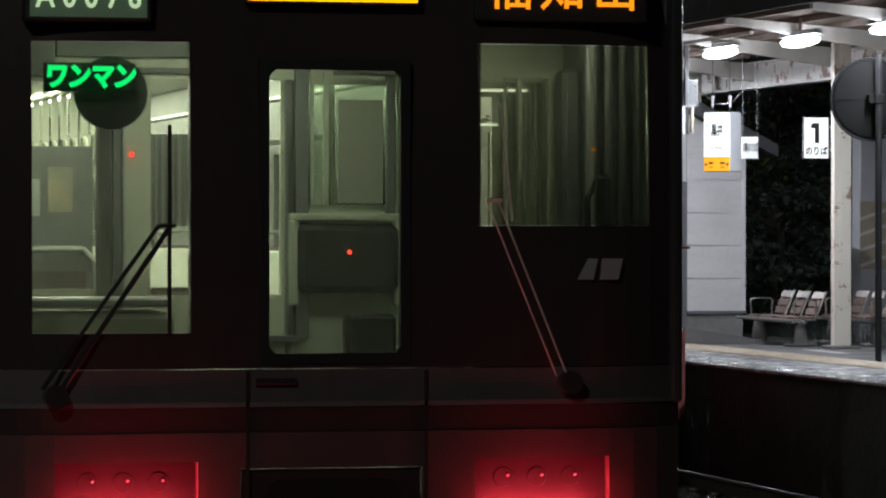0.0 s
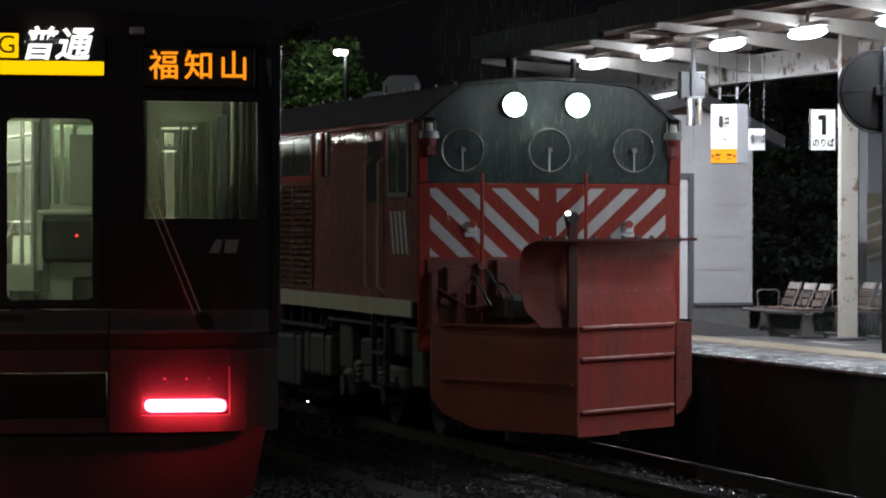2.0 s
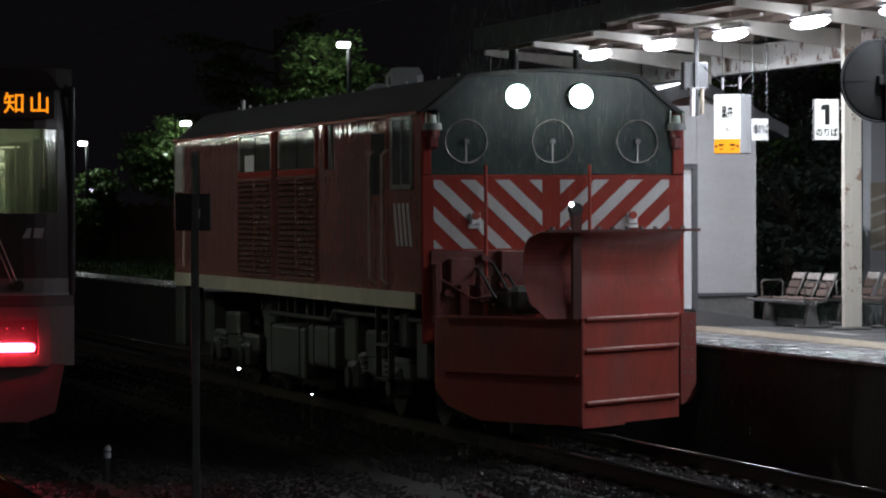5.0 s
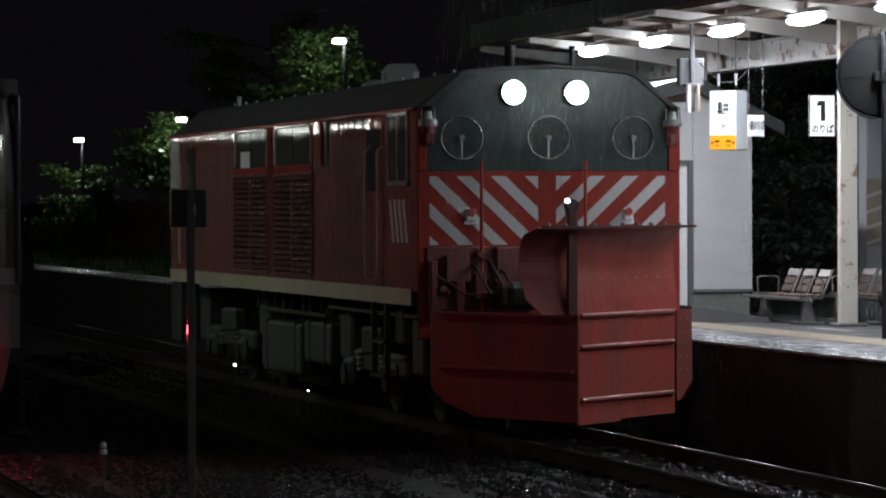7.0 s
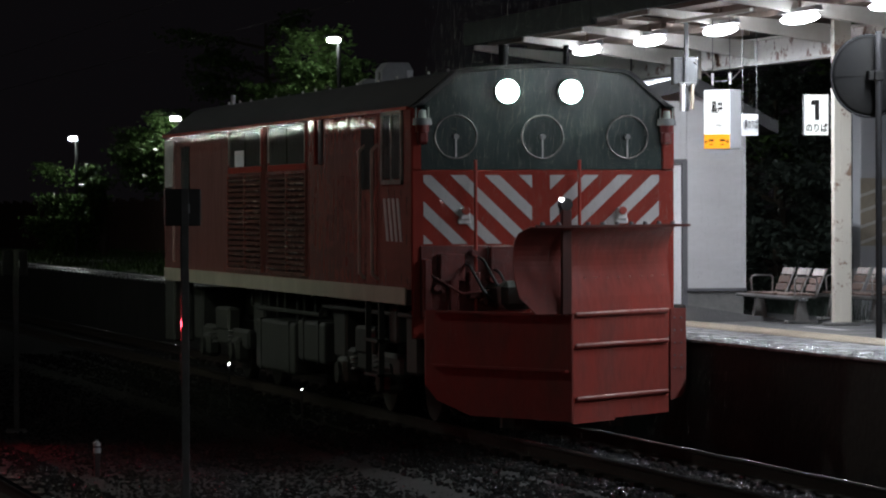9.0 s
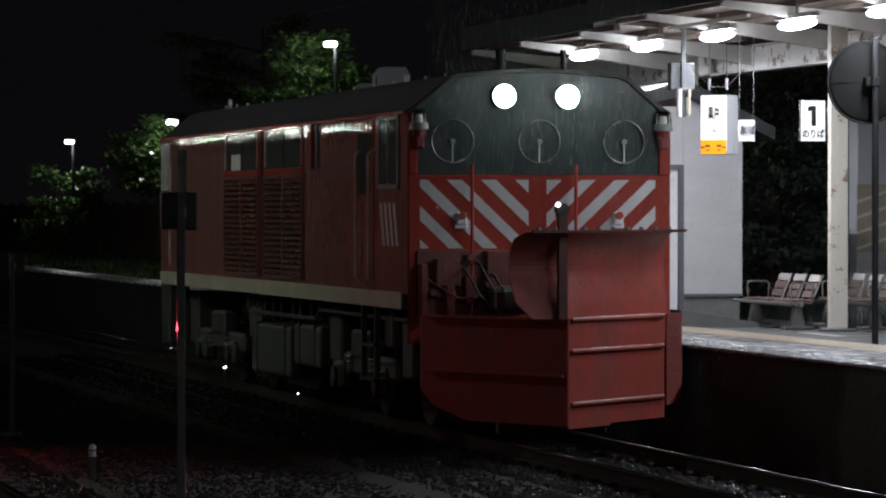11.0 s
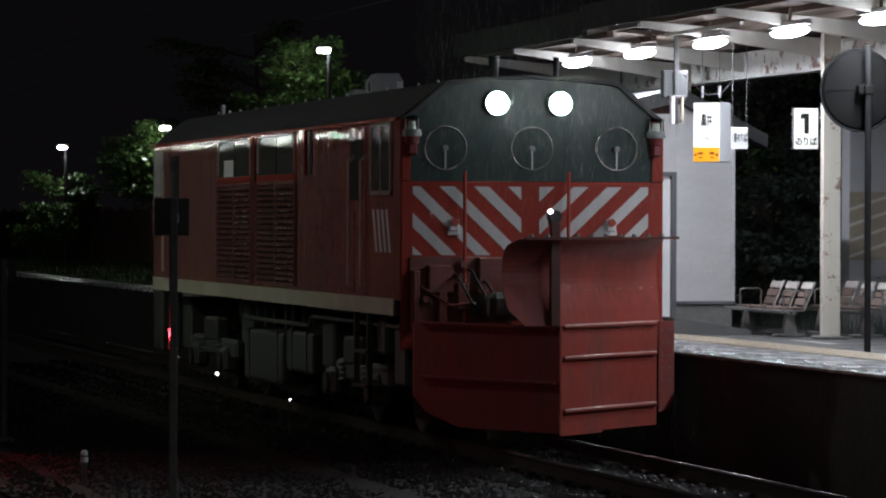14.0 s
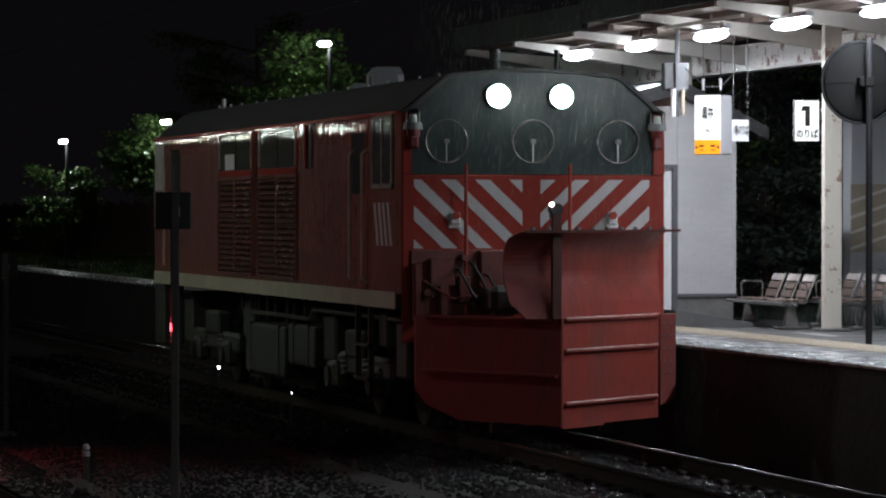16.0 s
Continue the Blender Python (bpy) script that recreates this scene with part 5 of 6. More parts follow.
    part("panel_frame", join(box(0.10, 0.66, 1.56, 1.615, 2.29, 2.33, 0.01), box(0.60, 0.66, 1.56, 1.615, 1.9, 2.3, 0.01), box(0.10, 0.15, 1.56, 1.615, 1.9, 2.3, 0.01)), "inwall", fl)
    part("wall_unit", box(0.36, 0.60, 1.50, 1.615, 1.66, 1.86, 0.02), "blackm", t)
    part("indicator", cyl((0.38, 1.52, 2.15), (0.38, 1.53, 2.15), 0.010), "ledr", t)
    part("indicator", cyl((-0.628, 1.60, 2.60), (-0.628, 1.61, 2.60), 0.012), "ledr", t)
    part("cab_console", box(-1.38, -0.62, 0.45, 0.95, 1.12, 1.90, 0.03), "inwall", t)
    part("cab_console", box(0.55, 1.38, 0.35, 0.9, 1.12, 2.2, 0.03), "blackm", t)
    part("console_top", box(-1.36, -0.64, 0.42, 0.9, 1.92, 1.96, 0.01), "cgreyl", t)
    part("curtain_rail", cyl((0.3, 1.5, 2.98), (1.3, 1.5, 2.98), 0.012), "steel", t)
    part("cab_lamp", box(0.98, 1.22, 1.48, 1.54, 2.90, 2.912), "linelamp", t)
    part("cab_lamp", box(0.98, 1.08, 1.48, 1.54, 2.74, 2.75), "linelamp", t)
    bm = bmesh.new()
    top = []
    for i in range(37):
        x = 1.10 + 0.005 * i
        yy = 1.5 + 0.03 * math.sin(i * 1.35)
        top.append((bm.verts.new((x, yy, 2.94)), bm.verts.new((x + 0.004 * (i % 3), yy, 2.05))))
    for a, b in zip(top, top[1:]):
        bm.faces.new((a[0], b[0], b[1], a[1]))
    part("cab_curtain", bm, "curtain", t, "hanging pleated cab curtain", smooth=True)
    for x, w in ((1.105, 0.006), (1.17, 0.010), (1.315, 0.011), (1.405, 0.010)):
        part("partition_mullion", box(x - w, x + w, 1.42, 1.46, 2.2, 2.96, 0.003), "inwall", t, "cream cab partition mullion")
    part("partition_rail", box(0.70, 1.42, 1.42, 1.46, 2.96, 3.0), "inwall", t)
    part("cab_seat", join(box(0.62, 1.0, 0.9, 1.2, 1.5, 1.58, 0.03), box(0.62, 1.0, 1.2, 1.28, 1.55, 2.2, 0.04)), "seat", t)
    part("cab_telephone", join(box(1.28, 1.35, 0.5, 0.56, 2.25, 2.5, 0.02), box(1.16, 1.40, 0.48, 0.6, 2.2, 2.26, 0.02)), "blackm", t)
    part("cab_indicator", box(1.362, 1.387, 0.88, 0.89, 2.612, 2.624), "ledo", t)
    part("cab_cabinet", box(1.33, 1.42, 1.25, 1.41, 1.12, 3.0, 0.02), "cgrey", t)
    part("cab_side_lining", box(1.43, 1.455, 0.3, 1.61, 1.12, 3.19), "cgrey", t)
    part("cab_side_lining", box(-1.455, -1.43, 0.3, 1.61, 1.12, 3.19), "cgrey", t)
    for y, mt in ((0.22, "cgrey"), (0.45, "inkg"), (0.68, "cgrey"), (0.90, "inkg"), (1.05, "cgreyl")):
        part("cab_rib", box(1.39, 1.43, y, y + 0.05, 1.2, 3.15, 0.01), mt, t)
    part("cab_pipe", tube([(1.38, 0.82, 3.15), (1.38, 0.82, 2.5), (1.32, 0.8, 2.4), (1.32, 0.8, 2.2)], 0.015, 6), "blackm", t)
    part("cab_ceiling_lamp", box(-0.95, 0.25, 0.75, 0.95, 3.165, 3.20, 0.01), "vestlamp", t, "dim vestibule lamp")
    part("cab_ceiling_lamp", box(0.95, 1.25, 0.75, 0.95, 3.165, 3.20, 0.01), "cablamp", t, "dim cab lamp")
    part("cab_shelf", join(box(-0.08, 0.12, 1.45, 1.62, 1.74, 1.765), box(-0.08, -0.05, 1.45, 1.62, 1.6, 1.76)), "cgrey", t)
    for i in range(30):
        y = 2.1 + 0.36 * i
        for x in (-0.62, 0.62):
            if x > 0 and i < 20:
                continue
            part("hanging_strap", join(box(x - 0.02, x + 0.02, y - 0.004, y + 0.004, 2.72, 2.96), ring((x, y, 2.65), 0.062, 0.012, "x", 16, 5)), "strap", t, "white hanging strap")
    for x in (-0.62, 0.62):
        part("strap_rail", cyl((x, 2.1, 2.96), (x, 18.5, 2.96), 0.015), "steel", t)
    for x in (-0.95, 0.95):
        part("luggage_rack", join(*[cyl((x * 1.25 + 0.06 * k, 2.1, 2.80), (x * 1.25 + 0.06 * k, 18.5, 2.80), 0.01, n=6) for k in range(-2, 3)]), "steel", t)
    for y in (3.4, 6.4, 9.4, 12.4, 15.4):
        for s in (-1, 1):
            st = part("seat", join(box(s * 0.93 - 0.42, s * 0.93 + 0.42, y - 0.25, y + 0.25, 1.46, 1.56, 0.04), box(s * 0.93 - 0.42, s * 0.93 + 0.42, y + 0.2, y + 0.30, 1.5, 2.15, 0.04)), "seat", t, "dark transverse seat")
            part("grab_bar", tube([(s * 0.93 - 0.4, y + 0.25, 2.12), (s * 0.93 - 0.36, y + 0.25, 2.24), (s * 0.93 + 0.36, y + 0.25, 2.24), (s * 0.93 + 0.4, y + 0.25, 2.12)], 0.014), "steel", st)
            if s > 0:
                part("headrest_cover", box(s * 0.93 - 0.37, s * 0.93 + 0.37, y + 0.18, y + 0.199, 1.86, 2.13, 0.008), "strap", st, "pale headrest cover")
            part("grab_pole", cyl((s * 0.5, y - 0.9, 1.12), (s * 0.5, y - 0.9, 3.3), 0.017), "steel", t)
    part("door_partition", box(1.25, 1.42, 2.05, 2.08, 1.12, 2.6), "inwall", t)
    part("poster", box(-0.86, -0.74, 2.74, 2.745, 2.34, 2.56), "yellow", t, "yellow notice")
    part("notice_screen", box(-1.22, -0.64, 2.75, 2.78, 2.05, 2.66), "cgrey", t, "grey draught screen")
    part("notice", box(-1.03, -0.90, 2.74, 2.745, 2.32, 2.5), "cgreyl", t)
    part("screen_rail", tube([(-1.40, 2.7, 2.16), (-0.70, 2.7, 2.16), (-0.64, 2.7, 2.10), (-0.64, 2.7, 1.2)], 0.016), "steel", t)
    # second car, plain
    part("second_car", join(box(-1.47, 1.47, 20.1, 39.6, 0.85, 3.4, 0.05), prism([(-1.45, 3.38), (1.45, 3.38), (1.2, 3.60), (0, 3.68), (-1.2, 3.60)], "y", 20.1, 39.6)), "silver", t, "second stainless car")
    part("second_underframe", box(-1.1, 1.1, 20.5, 39.4, 0.2, 0.85), "under", t)
    return t


# ---- poles, markers, wires and the far end ----
def build_yard():
    for (x, y, h) in ((5.16, 30.0, 2.72), (5.45, 43.0, 2.1)):
        p = thing("trackside_post", "wet steel trackside post with a dark marker box", "post", (x, y, -0.30), group="trackside posts", rz=-2.6)
        part("pole", box(-0.031, 0.031, -0.031, 0.031, 0, h, 0.005), "wetpole", p)
        part("marker_box", box(-0.15, 0.14, 0.034, 0.16, h - 0.30, h, 0.01), "blackm", p, "dark box")
        part("bracket", box(-0.03, 0.04, -0.03, 0.04, h - 0.2, h - 0.12, 0.005), "cgrey", p)
        part("footing", box(-0.12, 0.12, -0.12, 0.12, -0.02, 0.06, 0.02), "concrete", p)
    k = thing("boundary_marker", "short dark marker stake with a pale cap", "marker", (5.26, 35.5, -0.28))
    part("stake", box(-0.025, 0.025, -0.025, 0.025, 0, 0.26, 0.004), "blackm", k)
    part("band", cyl((0, 0, 0.235), (0, 0, 0.285), 0.036), "cgreyl", k, "pale band")
    part("cap", join(cyl((0, 0, 0.30), (0, 0, 0.33), 0.034), cyl((0, 0, 0.33), (0, 0, 0.352), 0.034, 0.012)), "cgreyl", k, "pale domed cap")
    part("neck", cyl((0, 0, 0.255), (0, 0, 0.305), 0.02), "blackm", k)
    for (x, y, z) in ((8.55, 46.5, 0.33), (8.58, 42.1, 0.21)):
        g = thing("ground_lamp", "small bright ground lamp beside the rail", "lamp", (x, y, -0.28), group="ground lamps")
        hz = z + 0.28
        part("stand", cyl((0, 0, 0), (0, 0, hz), 0.012), "blackm", g)
        part("bulb", cyl((0, -0.03, hz), (0, -0.01, hz), 0.015 if z > 0.3 else 0.007, n=16), "spark", g, "white point of light")
    # overhead wires
    for (x, z, name) in ((10.6, 4.99, "contact_wire"), (10.6, 5.75, "messenger_wire"), (3.35, 5.1, "contact_wire"), (3.35, 5.9, "messenger_wire")):
        w = tagged(part(name, cyl((x, -10, z), (x, 150, z), 0.005, n=6), "wirem"), "thin overhead electric wire along the track", "wire", kind="structure")
    # far platform lamps
    for (x, y, z) in ((14.06, 98.3, 4.1), (14.06, 82.3, 4.24), (14.02, 65.4, 5.22)):
        l = thing("yard_lamp", "bright white lamp on a slim platform pole", "street lamp", (x, y, 0.92), group="platform lamps")
        part("pole", cyl((0, 0, 0), (0, 0, z - 0.92 + 0.1), 0.05, 0.035), "polec", l)
        part("arm", tube([(0, 0, z - 0.86), (-0.06, -0.05, z - 0.80)], 0.025), "polec", l)
        part("head", box(-0.26, 0.06, -0.12, 0.12, z - 0.86, z - 0.80, 0.02), "polec", l)
        part("bulb", box(-0.21, 0.01, -0.10, 0.08, z - 0.945, z - 0.86, 0.04, 3), "far", l, "glowing lamp")
        li = bpy.data.lights.new("yard_light", "SPOT" if z < 5 else "POINT")
        li.energy, li.color, li.shadow_soft_size = YARD_W * (0.06 if z > 5 else 0.2), (0.92, 1.0, 0.95), 0.12
        if z < 5:
            li.spot_size, li.spot_blend = radians(168), 0.3
        new("yard_light", li).location = (x - 0.1, y - 0.02, z - 0.16)
    # unseen lamps, added to light the railcar and reflect in its side
    for y, h, k, w in ((6.0, 8.4, 1.0, 1.9), (47.5, 8.4, 1.0, 2.7), (64.0, 8.4, 1.0, 1.3), (87.8, 3.42, 0.9, 0), (94.4, 3.5, 0.7, 0), (102.5, 3.42, 0.55, 0)):
        x = -2.2 if w else -1.0
        l = thing("added_opposite_lamp", "unseen white lamp added on a slim pole on the opposite platform", "street lamp", (x, y, 0.92), group="opposite platform lamps")
        part("pole", cyl((-0.2, 0, 0), (-0.2, 0, h), 0.05, 0.035), "cgrey", l)
        part("arm", cyl((-0.2, 0, h - 0.05), (-0.02, 0, h + 0.01), 0.02), "cgrey", l)
        part("bulb", box(-0.02 - 0.04 * k, -0.02 + 0.04 * k, -0.045 * k, 0.045 * k, h - 0.34 * k, h, 0.02 * k, 2), "farb", l, "glowing lamp")
        if w:
            li = bpy.data.lights.new("opposite_fill_light", "POINT")
            li.energy, li.color, li.shadow_soft_size = OPPOSITE_FILL_W * w, (0.95, 1.0, 0.93), 0.4
            new("opposite_fill_light", li).location = (x, y - 0.2, 0.92 + h - 0.25)
    g = tagged(part("grass_verge", prism([(12.5, 0.9), (12.5, 0.935), (13.4, 0.985), (14.2, 1.02), (18, 1.05), (18, 0.9)], "y", 66, 120), "grass"), "strip of grass on the far platform", "grass", kind="structure")
    f = thing("wooden_fence", "dim brown boarded fence behind the far platform", "fence", (0, 0, 0))
    for i in range(60):
        part("board", box(17.2, 17.24, 96 + 0.9 * i, 96.86 + 0.9 * i, 0.9, 2.5 + 0.05 * (i % 3)), "fence", f)


def build_tree(name, x, y, base, h, r, seed, label, leaves=8000, low=0.3, off=0.0, leaf="leaf"):
    rng = random.Random(seed)
    t = thing(name, label, "tree", (x, y, base))
    limbs = [cyl((0, 0, 0), (0.05, 0.02, h * 0.5), 0.16, 0.10, 10), cyl((0.05, 0.02, h * 0.5), (0.0, 0.1, h * 0.9), 0.10, 0.03, 8)]
    tips = []
    for i in range(26):
        z = h * rng.uniform(low, 0.9)
        a = rng.uniform(0, 6.283)
        k = r * rng.uniform(0.55, 1.05) * math.sqrt(max(0.15, 1 - ((z / h - 0.58) / 0.5) ** 2))
        tip = Vector((off + math.cos(a) * k, math.sin(a) * k, z + rng.uniform(-0.1, 0.5)))
        limbs.append(cyl((0, 0, z - 0.3), tip, 0.02 if off else 0.045, 0.008, 5))
        tips.append((Vector((off * 0.7, 0, z - 0.2)), tip))
    part("trunk", join(*limbs), "bark", t, "dark trunk and limbs")
    verts, faces = [], []
    for i in range(leaves * 3 // 2):
        a, b = rng.choice(tips)
        k = rng.choice((0.45, 0.7, 0.9, 1.02)) + rng.gauss(0, 0.04)
        p = a.lerp(b, k) + Vector((rng.gauss(0, 0.17), rng.gauss(0, 0.17), -abs(rng.gauss(0, 0.16))))
        s = rng.uniform(0.04, 0.09)
        q = Euler((rng.uniform(-0.9, 0.9), rng.uniform(-0.9, 0.9), rng.uniform(0, 6.28))).to_matrix()
        o = len(verts)
        for u, v, w in ((-s, 0, 0), (-0.2 * s, 0.5 * s, 0.06 * s), (s, 0, -0.1 * s), (-0.2 * s, -0.5 * s, 0.06 * s)):
            verts.append(tuple(p + q @ Vector((u, v, w))))
        faces.append((o, o + 3, o + 2, o + 1))
    me = bpy.data.meshes.new("crown")
    me.from_pydata(verts, [], faces)
    me.materials.append(M[leaf])
    ob = new("crown", me)
    ob.parent = t
    return t


M["bead"] = mat("rainwater_bead", (0.10, 0.10, 0.10), 0.03, 0, spec=1.0)
M["blackw"] = mat("wet_dark_stub", (0.03, 0.03, 0.032), 0.12, 0.3, (0.02, 0.02, 0.02), 5, 0.9)
M["signbrown"] = mat("sign_brown", (0.22, 0.10, 0.02), 0.5)
M["cabglass"] = mat("grey_cab_glass", (0.075, 0.085, 0.082), 0.12, 0, (0.045, 0.05, 0.05), 5, 0.9, 0.15, 12, (1, 3, 0.15))
M["framed"] = mat("dull_worn_frame", (0.46, 0.45, 0.43), 0.12, 0.0, (0.22, 0.20, 0.18), 5, 0.9, 0.1, 14)
M["tlow"] = mat("dark_lower_end", (0.13, 0.082, 0.08), 0.35, 0.1, (0.09, 0.06, 0.06), 2, 0.9, 0.05, 20)
M["ringm"] = mat("worn_ring_steel", (0.20, 0.20, 0.20), 0.25, 0.6, (0.55, 0.52, 0.50), 7, 0.3, mid=0.82)
M["boxgrey"] = mat("dull_box_grey", (0.07, 0.072, 0.075), 0.5, 0, (0.05, 0.052, 0.054), 4, 0.9)
M["leafd"] = mat("wet_dark_leaves", (0.085, 0.11, 0.09), 0.3, 0, (0.05, 0.066, 0.055), 3, 0.9)
M["silverc"] = mat("wet_stainless_corner", (0.14, 0.145, 0.15), 0.18, 0.6, (0.09, 0.095, 0.10), 3, 0.9, 0.1, 20, (1, 1, 0.2))
M["panelb"] = mat("beige_panel", (0.42, 0.37, 0.28), 0.6, 0, (0.30, 0.26, 0.20), 2, 0.9)
M["hatchg"] = mat("dim_hatch_glass", (0.075, 0.073, 0.06), 0.05, 0, (0.045, 0.044, 0.038), 3, 0.9, 0.12, 7, (1, 2, 0.25))
# near-white colour that carries painted highlights on frames and bolts
M["framew"] = mat("pale_glint_frame", (0.80, 0.79, 0.75), 0.15, 0.0, (0.45, 0.43, 0.40), 4, 0.9, 0.1, 14)
# emission for the rim, an imitation of the headlight's halo
M["headrim"] = glow("headlight_halo_rim", (0.45, 1.0, 0.85), 0.9)
M["linelamp"] = glow("cab_strip_glow", (0.95, 1.0, 0.8), 1.6)
M["stone1"] = mat("single_ballast_stone", (0.010, 0.010, 0.010), 0.06, 0, (0.028, 0.028, 0.027), 0.4, 0.9, 0.8, 2, spec=0.38)
M["wirem"] = mat("dark_copper_wire", (0.03, 0.025, 0.02), 0.35, 0.2, (0.02, 0.018, 0.015), 5, 0.9)
M["vestlamp"] = glow("vestibule_lamp", (0.95, 1.0, 0.78), 10.0)
# glints on the slat edges, painted as pale patches over dark red
M["slatlip"] = mat("slat_edge_glints", (0.85, 0.80, 0.70), 0.1, 0, (0.09, 0.035, 0.025), 9, 0.15, 0.3, 10, mid=0.66, spec=0.9)
M["panef"] = glass("hazy_glass", (0.62, 0.68, 0.60), 0.3)
# pale colour of the painted rib highlights, also used for board bolts
M["ribm"] = mat("pale_rib_highlight", (0.72, 0.56, 0.52), 0.12, 0, (0.48, 0.22, 0.19), 5, 0.9)
M["cablamp"] = glow("cab_lamp_dim", (0.95, 1.0, 0.8), 13.0)
M["grimered"] = mat("grimy_red", (0.20, 0.034, 0.028), 0.45, 0, (0.07, 0.024, 0.021), 5, 0.9, 0.2, 20)
M["rain"] = glass("rain_water", (0.75, 0.8, 0.82), 0.05, 0.42)
M["skirtd"] = mat("skirt_dark", (0.07, 0.045, 0.045), 0.5, 0, (0.05, 0.034, 0.034), 3, 0.9)
M["recess"] = mat("lamp_recess_grey", (0.03, 0.024, 0.024), 0.3, 0, (0.02, 0.017, 0.017), 6, 0.9)
M["peel"] = mat("peeling_paint", (0.72, 0.71, 0.68), 0.5, 0, (0.16, 0.07, 0.045), 4.5, 0.08, 0.3, 25, mid=0.80)
M["postw"] = mat("post_paint", (0.68, 0.65, 0.57), 0.45, 0, (0.30, 0.20, 0.14), 5.0, 0.12, 0.1, 25, mid=0.86)
M["cgreyl"] = mat("light_grey_paint", (0.48, 0.49, 0.51), 0.45, 0, (0.42, 0.43, 0.45), 3, 0.9)
M["signw2"] = glow("lit_sign_white", (0.9, 0.96, 0.95), 0.75)
M["redl"] = mat("red_trim", (0.42, 0.05, 0.03), 0.3, 0, (0.3, 0.04, 0.03), 4, 0.9)
M["redd"] = mat("dirty_red", (0.09, 0.02, 0.015), 0.4, 0, (0.05, 0.015, 0.012), 4, 0.9)
M["stripe"] = mat("stripe_white", (0.56, 0.56, 0.57), 0.4, 0, (0.46, 0.45, 0.45), 3, 0.9, 0.1, 10, (1, 1, 0.4))
M["rails"] = mat("handrail_paint", (0.74, 0.66, 0.60), 0.12, 0, (0.5, 0.38, 0.33), 5, 0.9)
M["steelb"] = mat("worn_aluminium", (0.42, 0.43, 0.44), 0.3, 0.85, (0.28, 0.28, 0.28), 5, 0.9, 0.1, 20)
M["slat"] = mat("louvre_slat", (0.16, 0.045, 0.03), 0.25, 0.1, (0.08, 0.03, 0.02), 4, 0.9, 0.1, 10)
M["wheelm"] = mat("wheel_steel", (0.09, 0.08, 0.075), 0.45, 0.5, (0.05, 0.045, 0.04), 5, 0.9)
M["hosegreen"] = mat("green_paint", (0.03, 0.16, 0.09), 0.4)
M["silverd"] = mat("dull_silver", (0.16, 0.125, 0.128), 0.42, 0.25, (0.11, 0.09, 0.092), 2, 0.9, 0.05, 20)
M["ledb"] = mat("letter_brown", (0.25, 0.16, 0.0), 0.5)
M["ledf"] = glow("display_face_dim", (0.10, 0.16, 0.10), 0.22)
M["emblem"] = mat("emblem_grey", (0.35, 0.35, 0.36), 0.4)
M["strap"] = mat("strap_white", (0.72, 0.74, 0.66), 0.5)
M["curtain"] = mat("curtain_cloth", (0.40, 0.41, 0.36), 0.8)

build_ground()
build_platform()
build_canopy()
build_shelter()
build_signs()
build_bench(3, 14.22, 41.45)
build_bench(3, 15.05, 41.15)
railcar = build_railcar()
train = build_train()
build_yard()
build_tree("broadleaf_tree", 13.9, 66.7, 0.9, 5.0, 0.95, 12, "leafy tree leaning beside a tall platform lamp", low=0.55, off=-0.15, leaves=4600)
build_tree("broadleaf_tree", 14.8, 83.2, 0.9, 3.5, 0.6, 11, "leafy tree lit green by a platform lamp", low=0.6, off=-1.3, leaves=4000)
build_tree("broadleaf_tree", 14.9, 99.2, 0.9, 2.45, 1.3, 13, "low leafy tree glowing under a lamp", low=0.15, off=-0.7, leaves=9000)
build_tree("broadleaf_tree", 17.5, 90.0, 0.9, 6.5, 2.6, 16, "dark leafy tree behind the far platform")
build_tree("broadleaf_tree", 22.0, 60.0, -0.36, 8.2, 3.0, 14, "dark leafy tree behind the platform")
build_tree("broadleaf_tree", 19.8, 52.0, -0.36, 6.4, 2.4, 15, "dark leafy tree behind the benches", low=0.1)

for k in range(6):
    build_tree("shrub", 18.3 + 0.3 * (k % 2), 45.6 + 2.1 * k, -0.36, 4.2 + 0.5 * (k % 3), 1.35, 40 + k, "dense wet shrub in the dark behind the platform", leaves=7000, low=0.12, leaf="leafd")


def build_verge_grass():
    rng = random.Random(77)
    verts, faces = [], []
    for i in range(9000):
        x, y = 12.45 + 5.0 * rng.random() ** 1.6, rng.uniform(67.0, 112.0)
        if math.sin(y * 0.9 + x * 1.7) + rng.uniform(-0.6, 0.6) < 0:
            continue
        h, a, w = rng.uniform(0.06, 0.22), rng.uniform(0, 6.28), rng.uniform(0.008, 0.02)
        b = Vector((math.cos(a), math.sin(a), 0))
        c = Vector((-b.y, b.x, 0)) * w
        o = len(verts)
        z0 = 0.93 + 0.03 * min(x - 12.45, 2.0)
        for k, q in ((0, 1.0), (0.6, 0.8), (1.0, 0.05)):
            p = Vector((x, y, z0)) + b * (0.1 * k * k) + Vector((0, 0, h * k))
            verts += [tuple(p - c * q), tuple(p + c * q)]
        faces += [(o, o + 1, o + 3, o + 2), (o + 2, o + 3, o + 5, o + 4)]
    me = bpy.data.meshes.new("verge_grass")
    me.from_pydata(verts, [], faces)
    me.materials.append(M["leaf"])
    tagged(new("verge_grass", me), "patchy tufts of grass on the far platform", "grass", kind="stuff")


build_verge_grass()


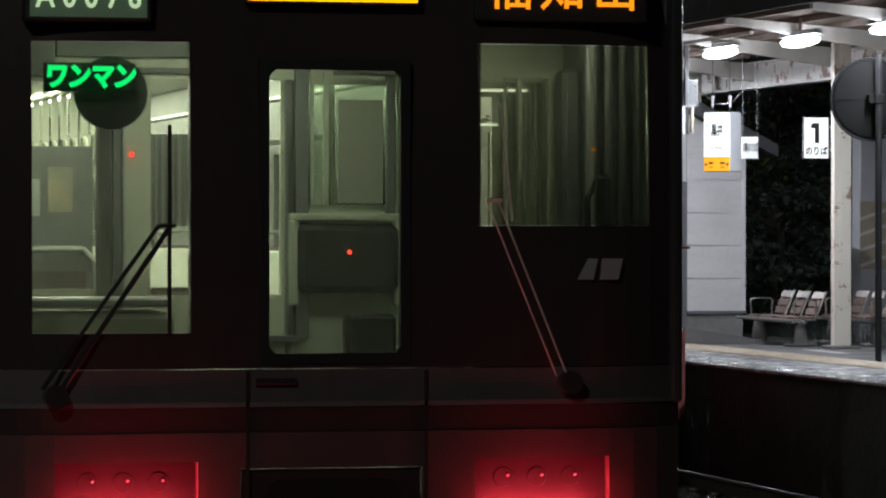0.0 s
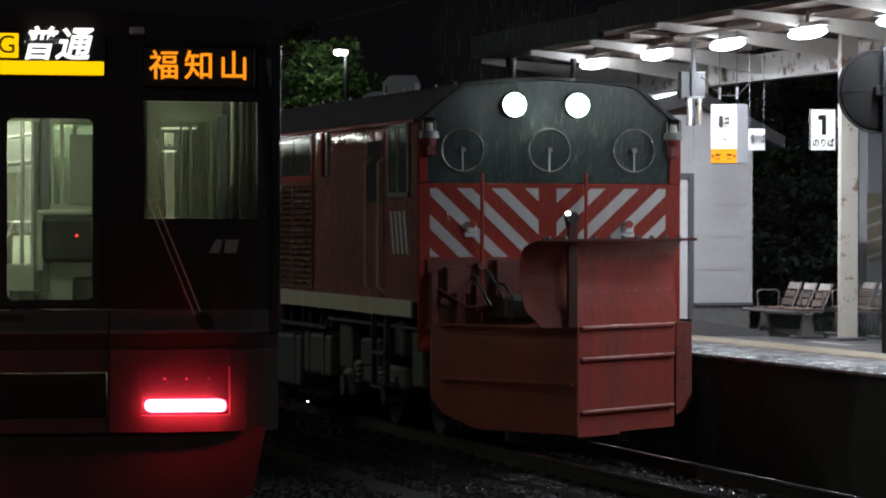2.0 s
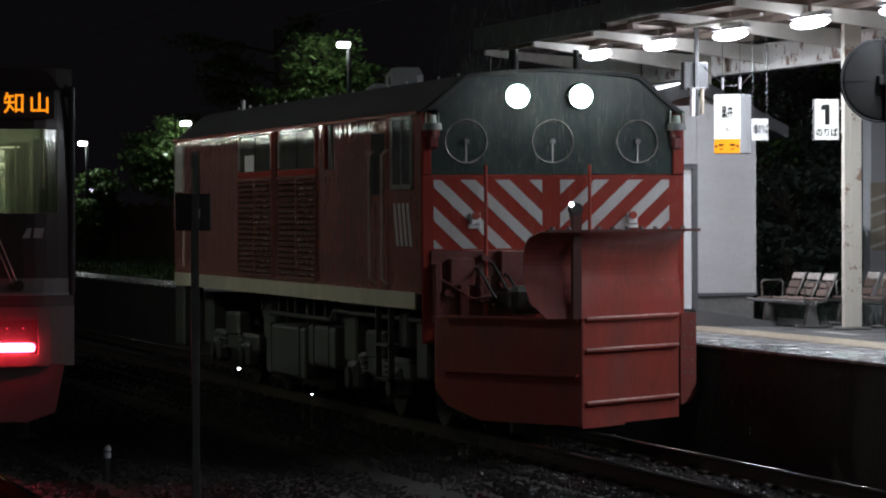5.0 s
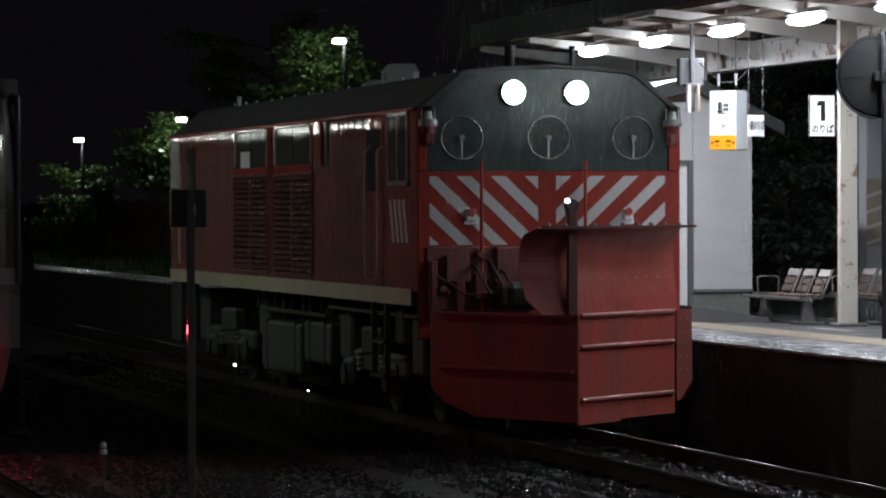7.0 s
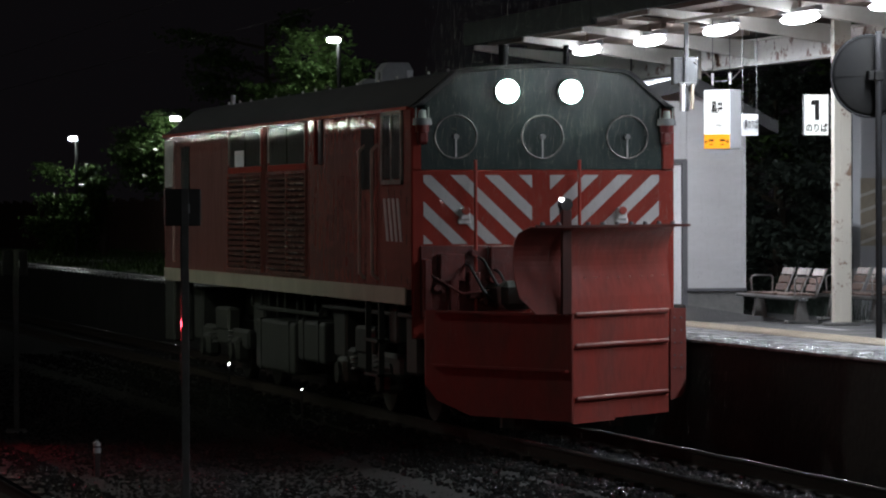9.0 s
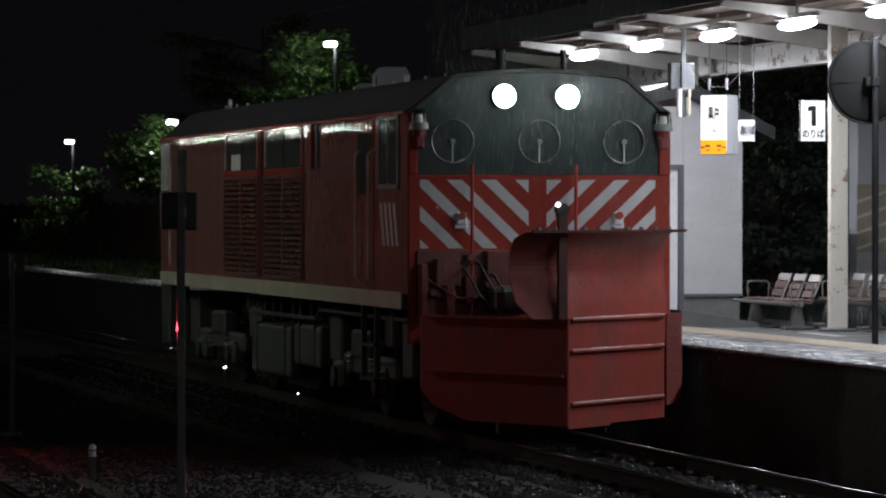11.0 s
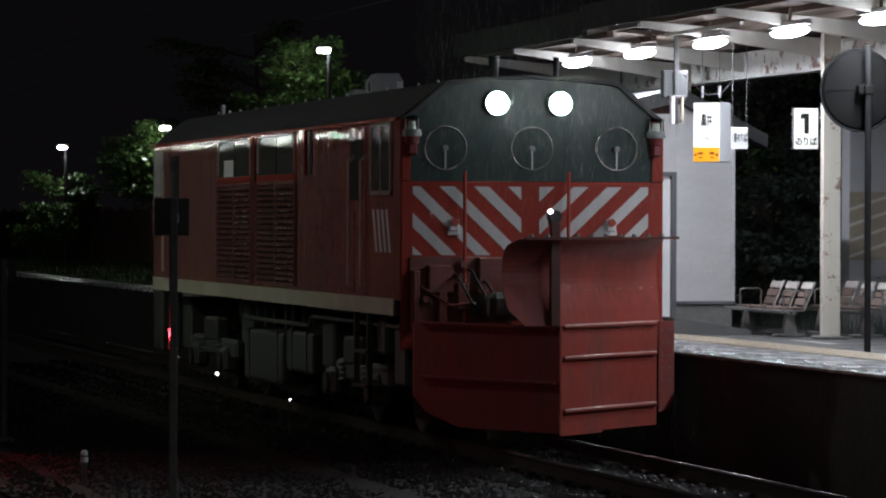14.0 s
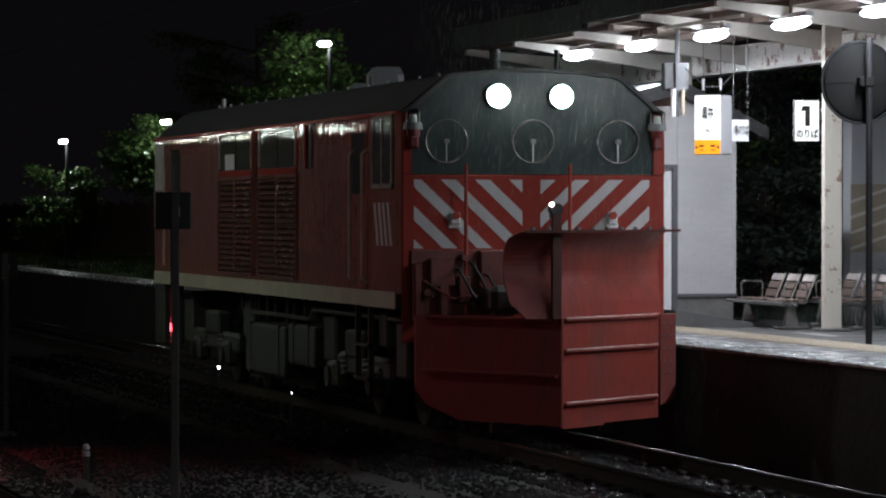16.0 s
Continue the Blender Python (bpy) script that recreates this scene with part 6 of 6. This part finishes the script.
def build_weeds():
    rng = random.Random(31)
    verts, faces = [], []
    for i in range(5000):
        x, y = rng.uniform(15.45, 17.5), rng.uniform(39.0, 50.0)
        h, a, w = rng.uniform(0.9, 1.35), rng.uniform(0, 6.28), rng.uniform(0.006, 0.014)
        b = Vector((math.cos(a), math.sin(a), 0))
        c = Vector((-b.y, b.x, 0)) * w
        o = len(verts)
        for k, s in ((0, 1.0), (0.6, 0.8), (1.0, 0.05)):
            p = Vector((x, y, -0.36)) + b * (0.3 * k * k) + Vector((0, 0, h * k * 1.15))
            verts += [tuple(p - c * s), tuple(p + c * s)]
        faces += [(o, o + 1, o + 3, o + 2), (o + 2, o + 3, o + 5, o + 4)]
    me = bpy.data.meshes.new("weeds")
    me.from_pydata(verts, [], faces)
    me.materials.append(M["leafd"])
    tagged(new("weeds", me), "tall dark weeds growing behind the platform", "weeds", kind="stuff")


build_weeds()
build_track(10.03, -10, 150, 20.9, 62, "wet track with concrete sleepers beside the platform")
build_track(3.35, -10, 150, 15.0, 60, "wet track with concrete sleepers on which the train leaves")


def build_rain():
    """One falling curtain of fine streaks between the tracks and before the headlights."""
    rng = random.Random(21)
    verts, faces = [], []
    for i in range(84000):
        near = i % 4 > 0
        x, y, z = rng.uniform(8.7, 11.3) if near else rng.uniform(8.7, 11.8), rng.uniform(36.0, 36.7) if near else rng.uniform(33.0, 36.0), rng.uniform(-0.2, 53.0)
        l, r = rng.uniform(0.03, 0.13), rng.uniform(0.00025, 0.00045)
        sx = 0.06 * l
        o = len(verts)
        for zz, xx in ((z, x), (z + l, x + sx)):
            for k in range(3):
                a = 2.094 * k + 0.5
                verts.append((xx + r * math.cos(a), y + r * math.sin(a), zz))
        faces += [(o, o + 1, o + 4, o + 3), (o + 1, o + 2, o + 5, o + 4), (o + 2, o, o + 3, o + 5)]
    me = bpy.data.meshes.new("rain")
    me.from_pydata(verts, [], faces)
    me.materials.append(M["rain"])
    return tagged(new("rain", me), "fine rain streaks falling in the lamplight over the tracks", "rain", kind="stuff")


rain = build_rain()


def motions():
    walk(rain, [(0.0, pose(0, 0, 0)), (16.0, pose(0, 0, -48.0))])
    ys = [(0.0, 15.64), (0.5, 18.13), (1.0, 20.50), (1.5, 22.78), (2.0, 24.87), (2.5, 26.86), (3.0, 28.79), (3.5, 30.52), (4.0, 32.2), (4.5, 33.68),
          (5.0, 34.98), (5.5, 36.1), (6.3, 37.65), (7.0, 38.7), (7.5, 39.35), (8.5, 40.2), (9.2, 40.4), (16.0, 40.4)]
    walk(train, [(t, pose(3.35, y, 0)) for t, y in ys])


motions()
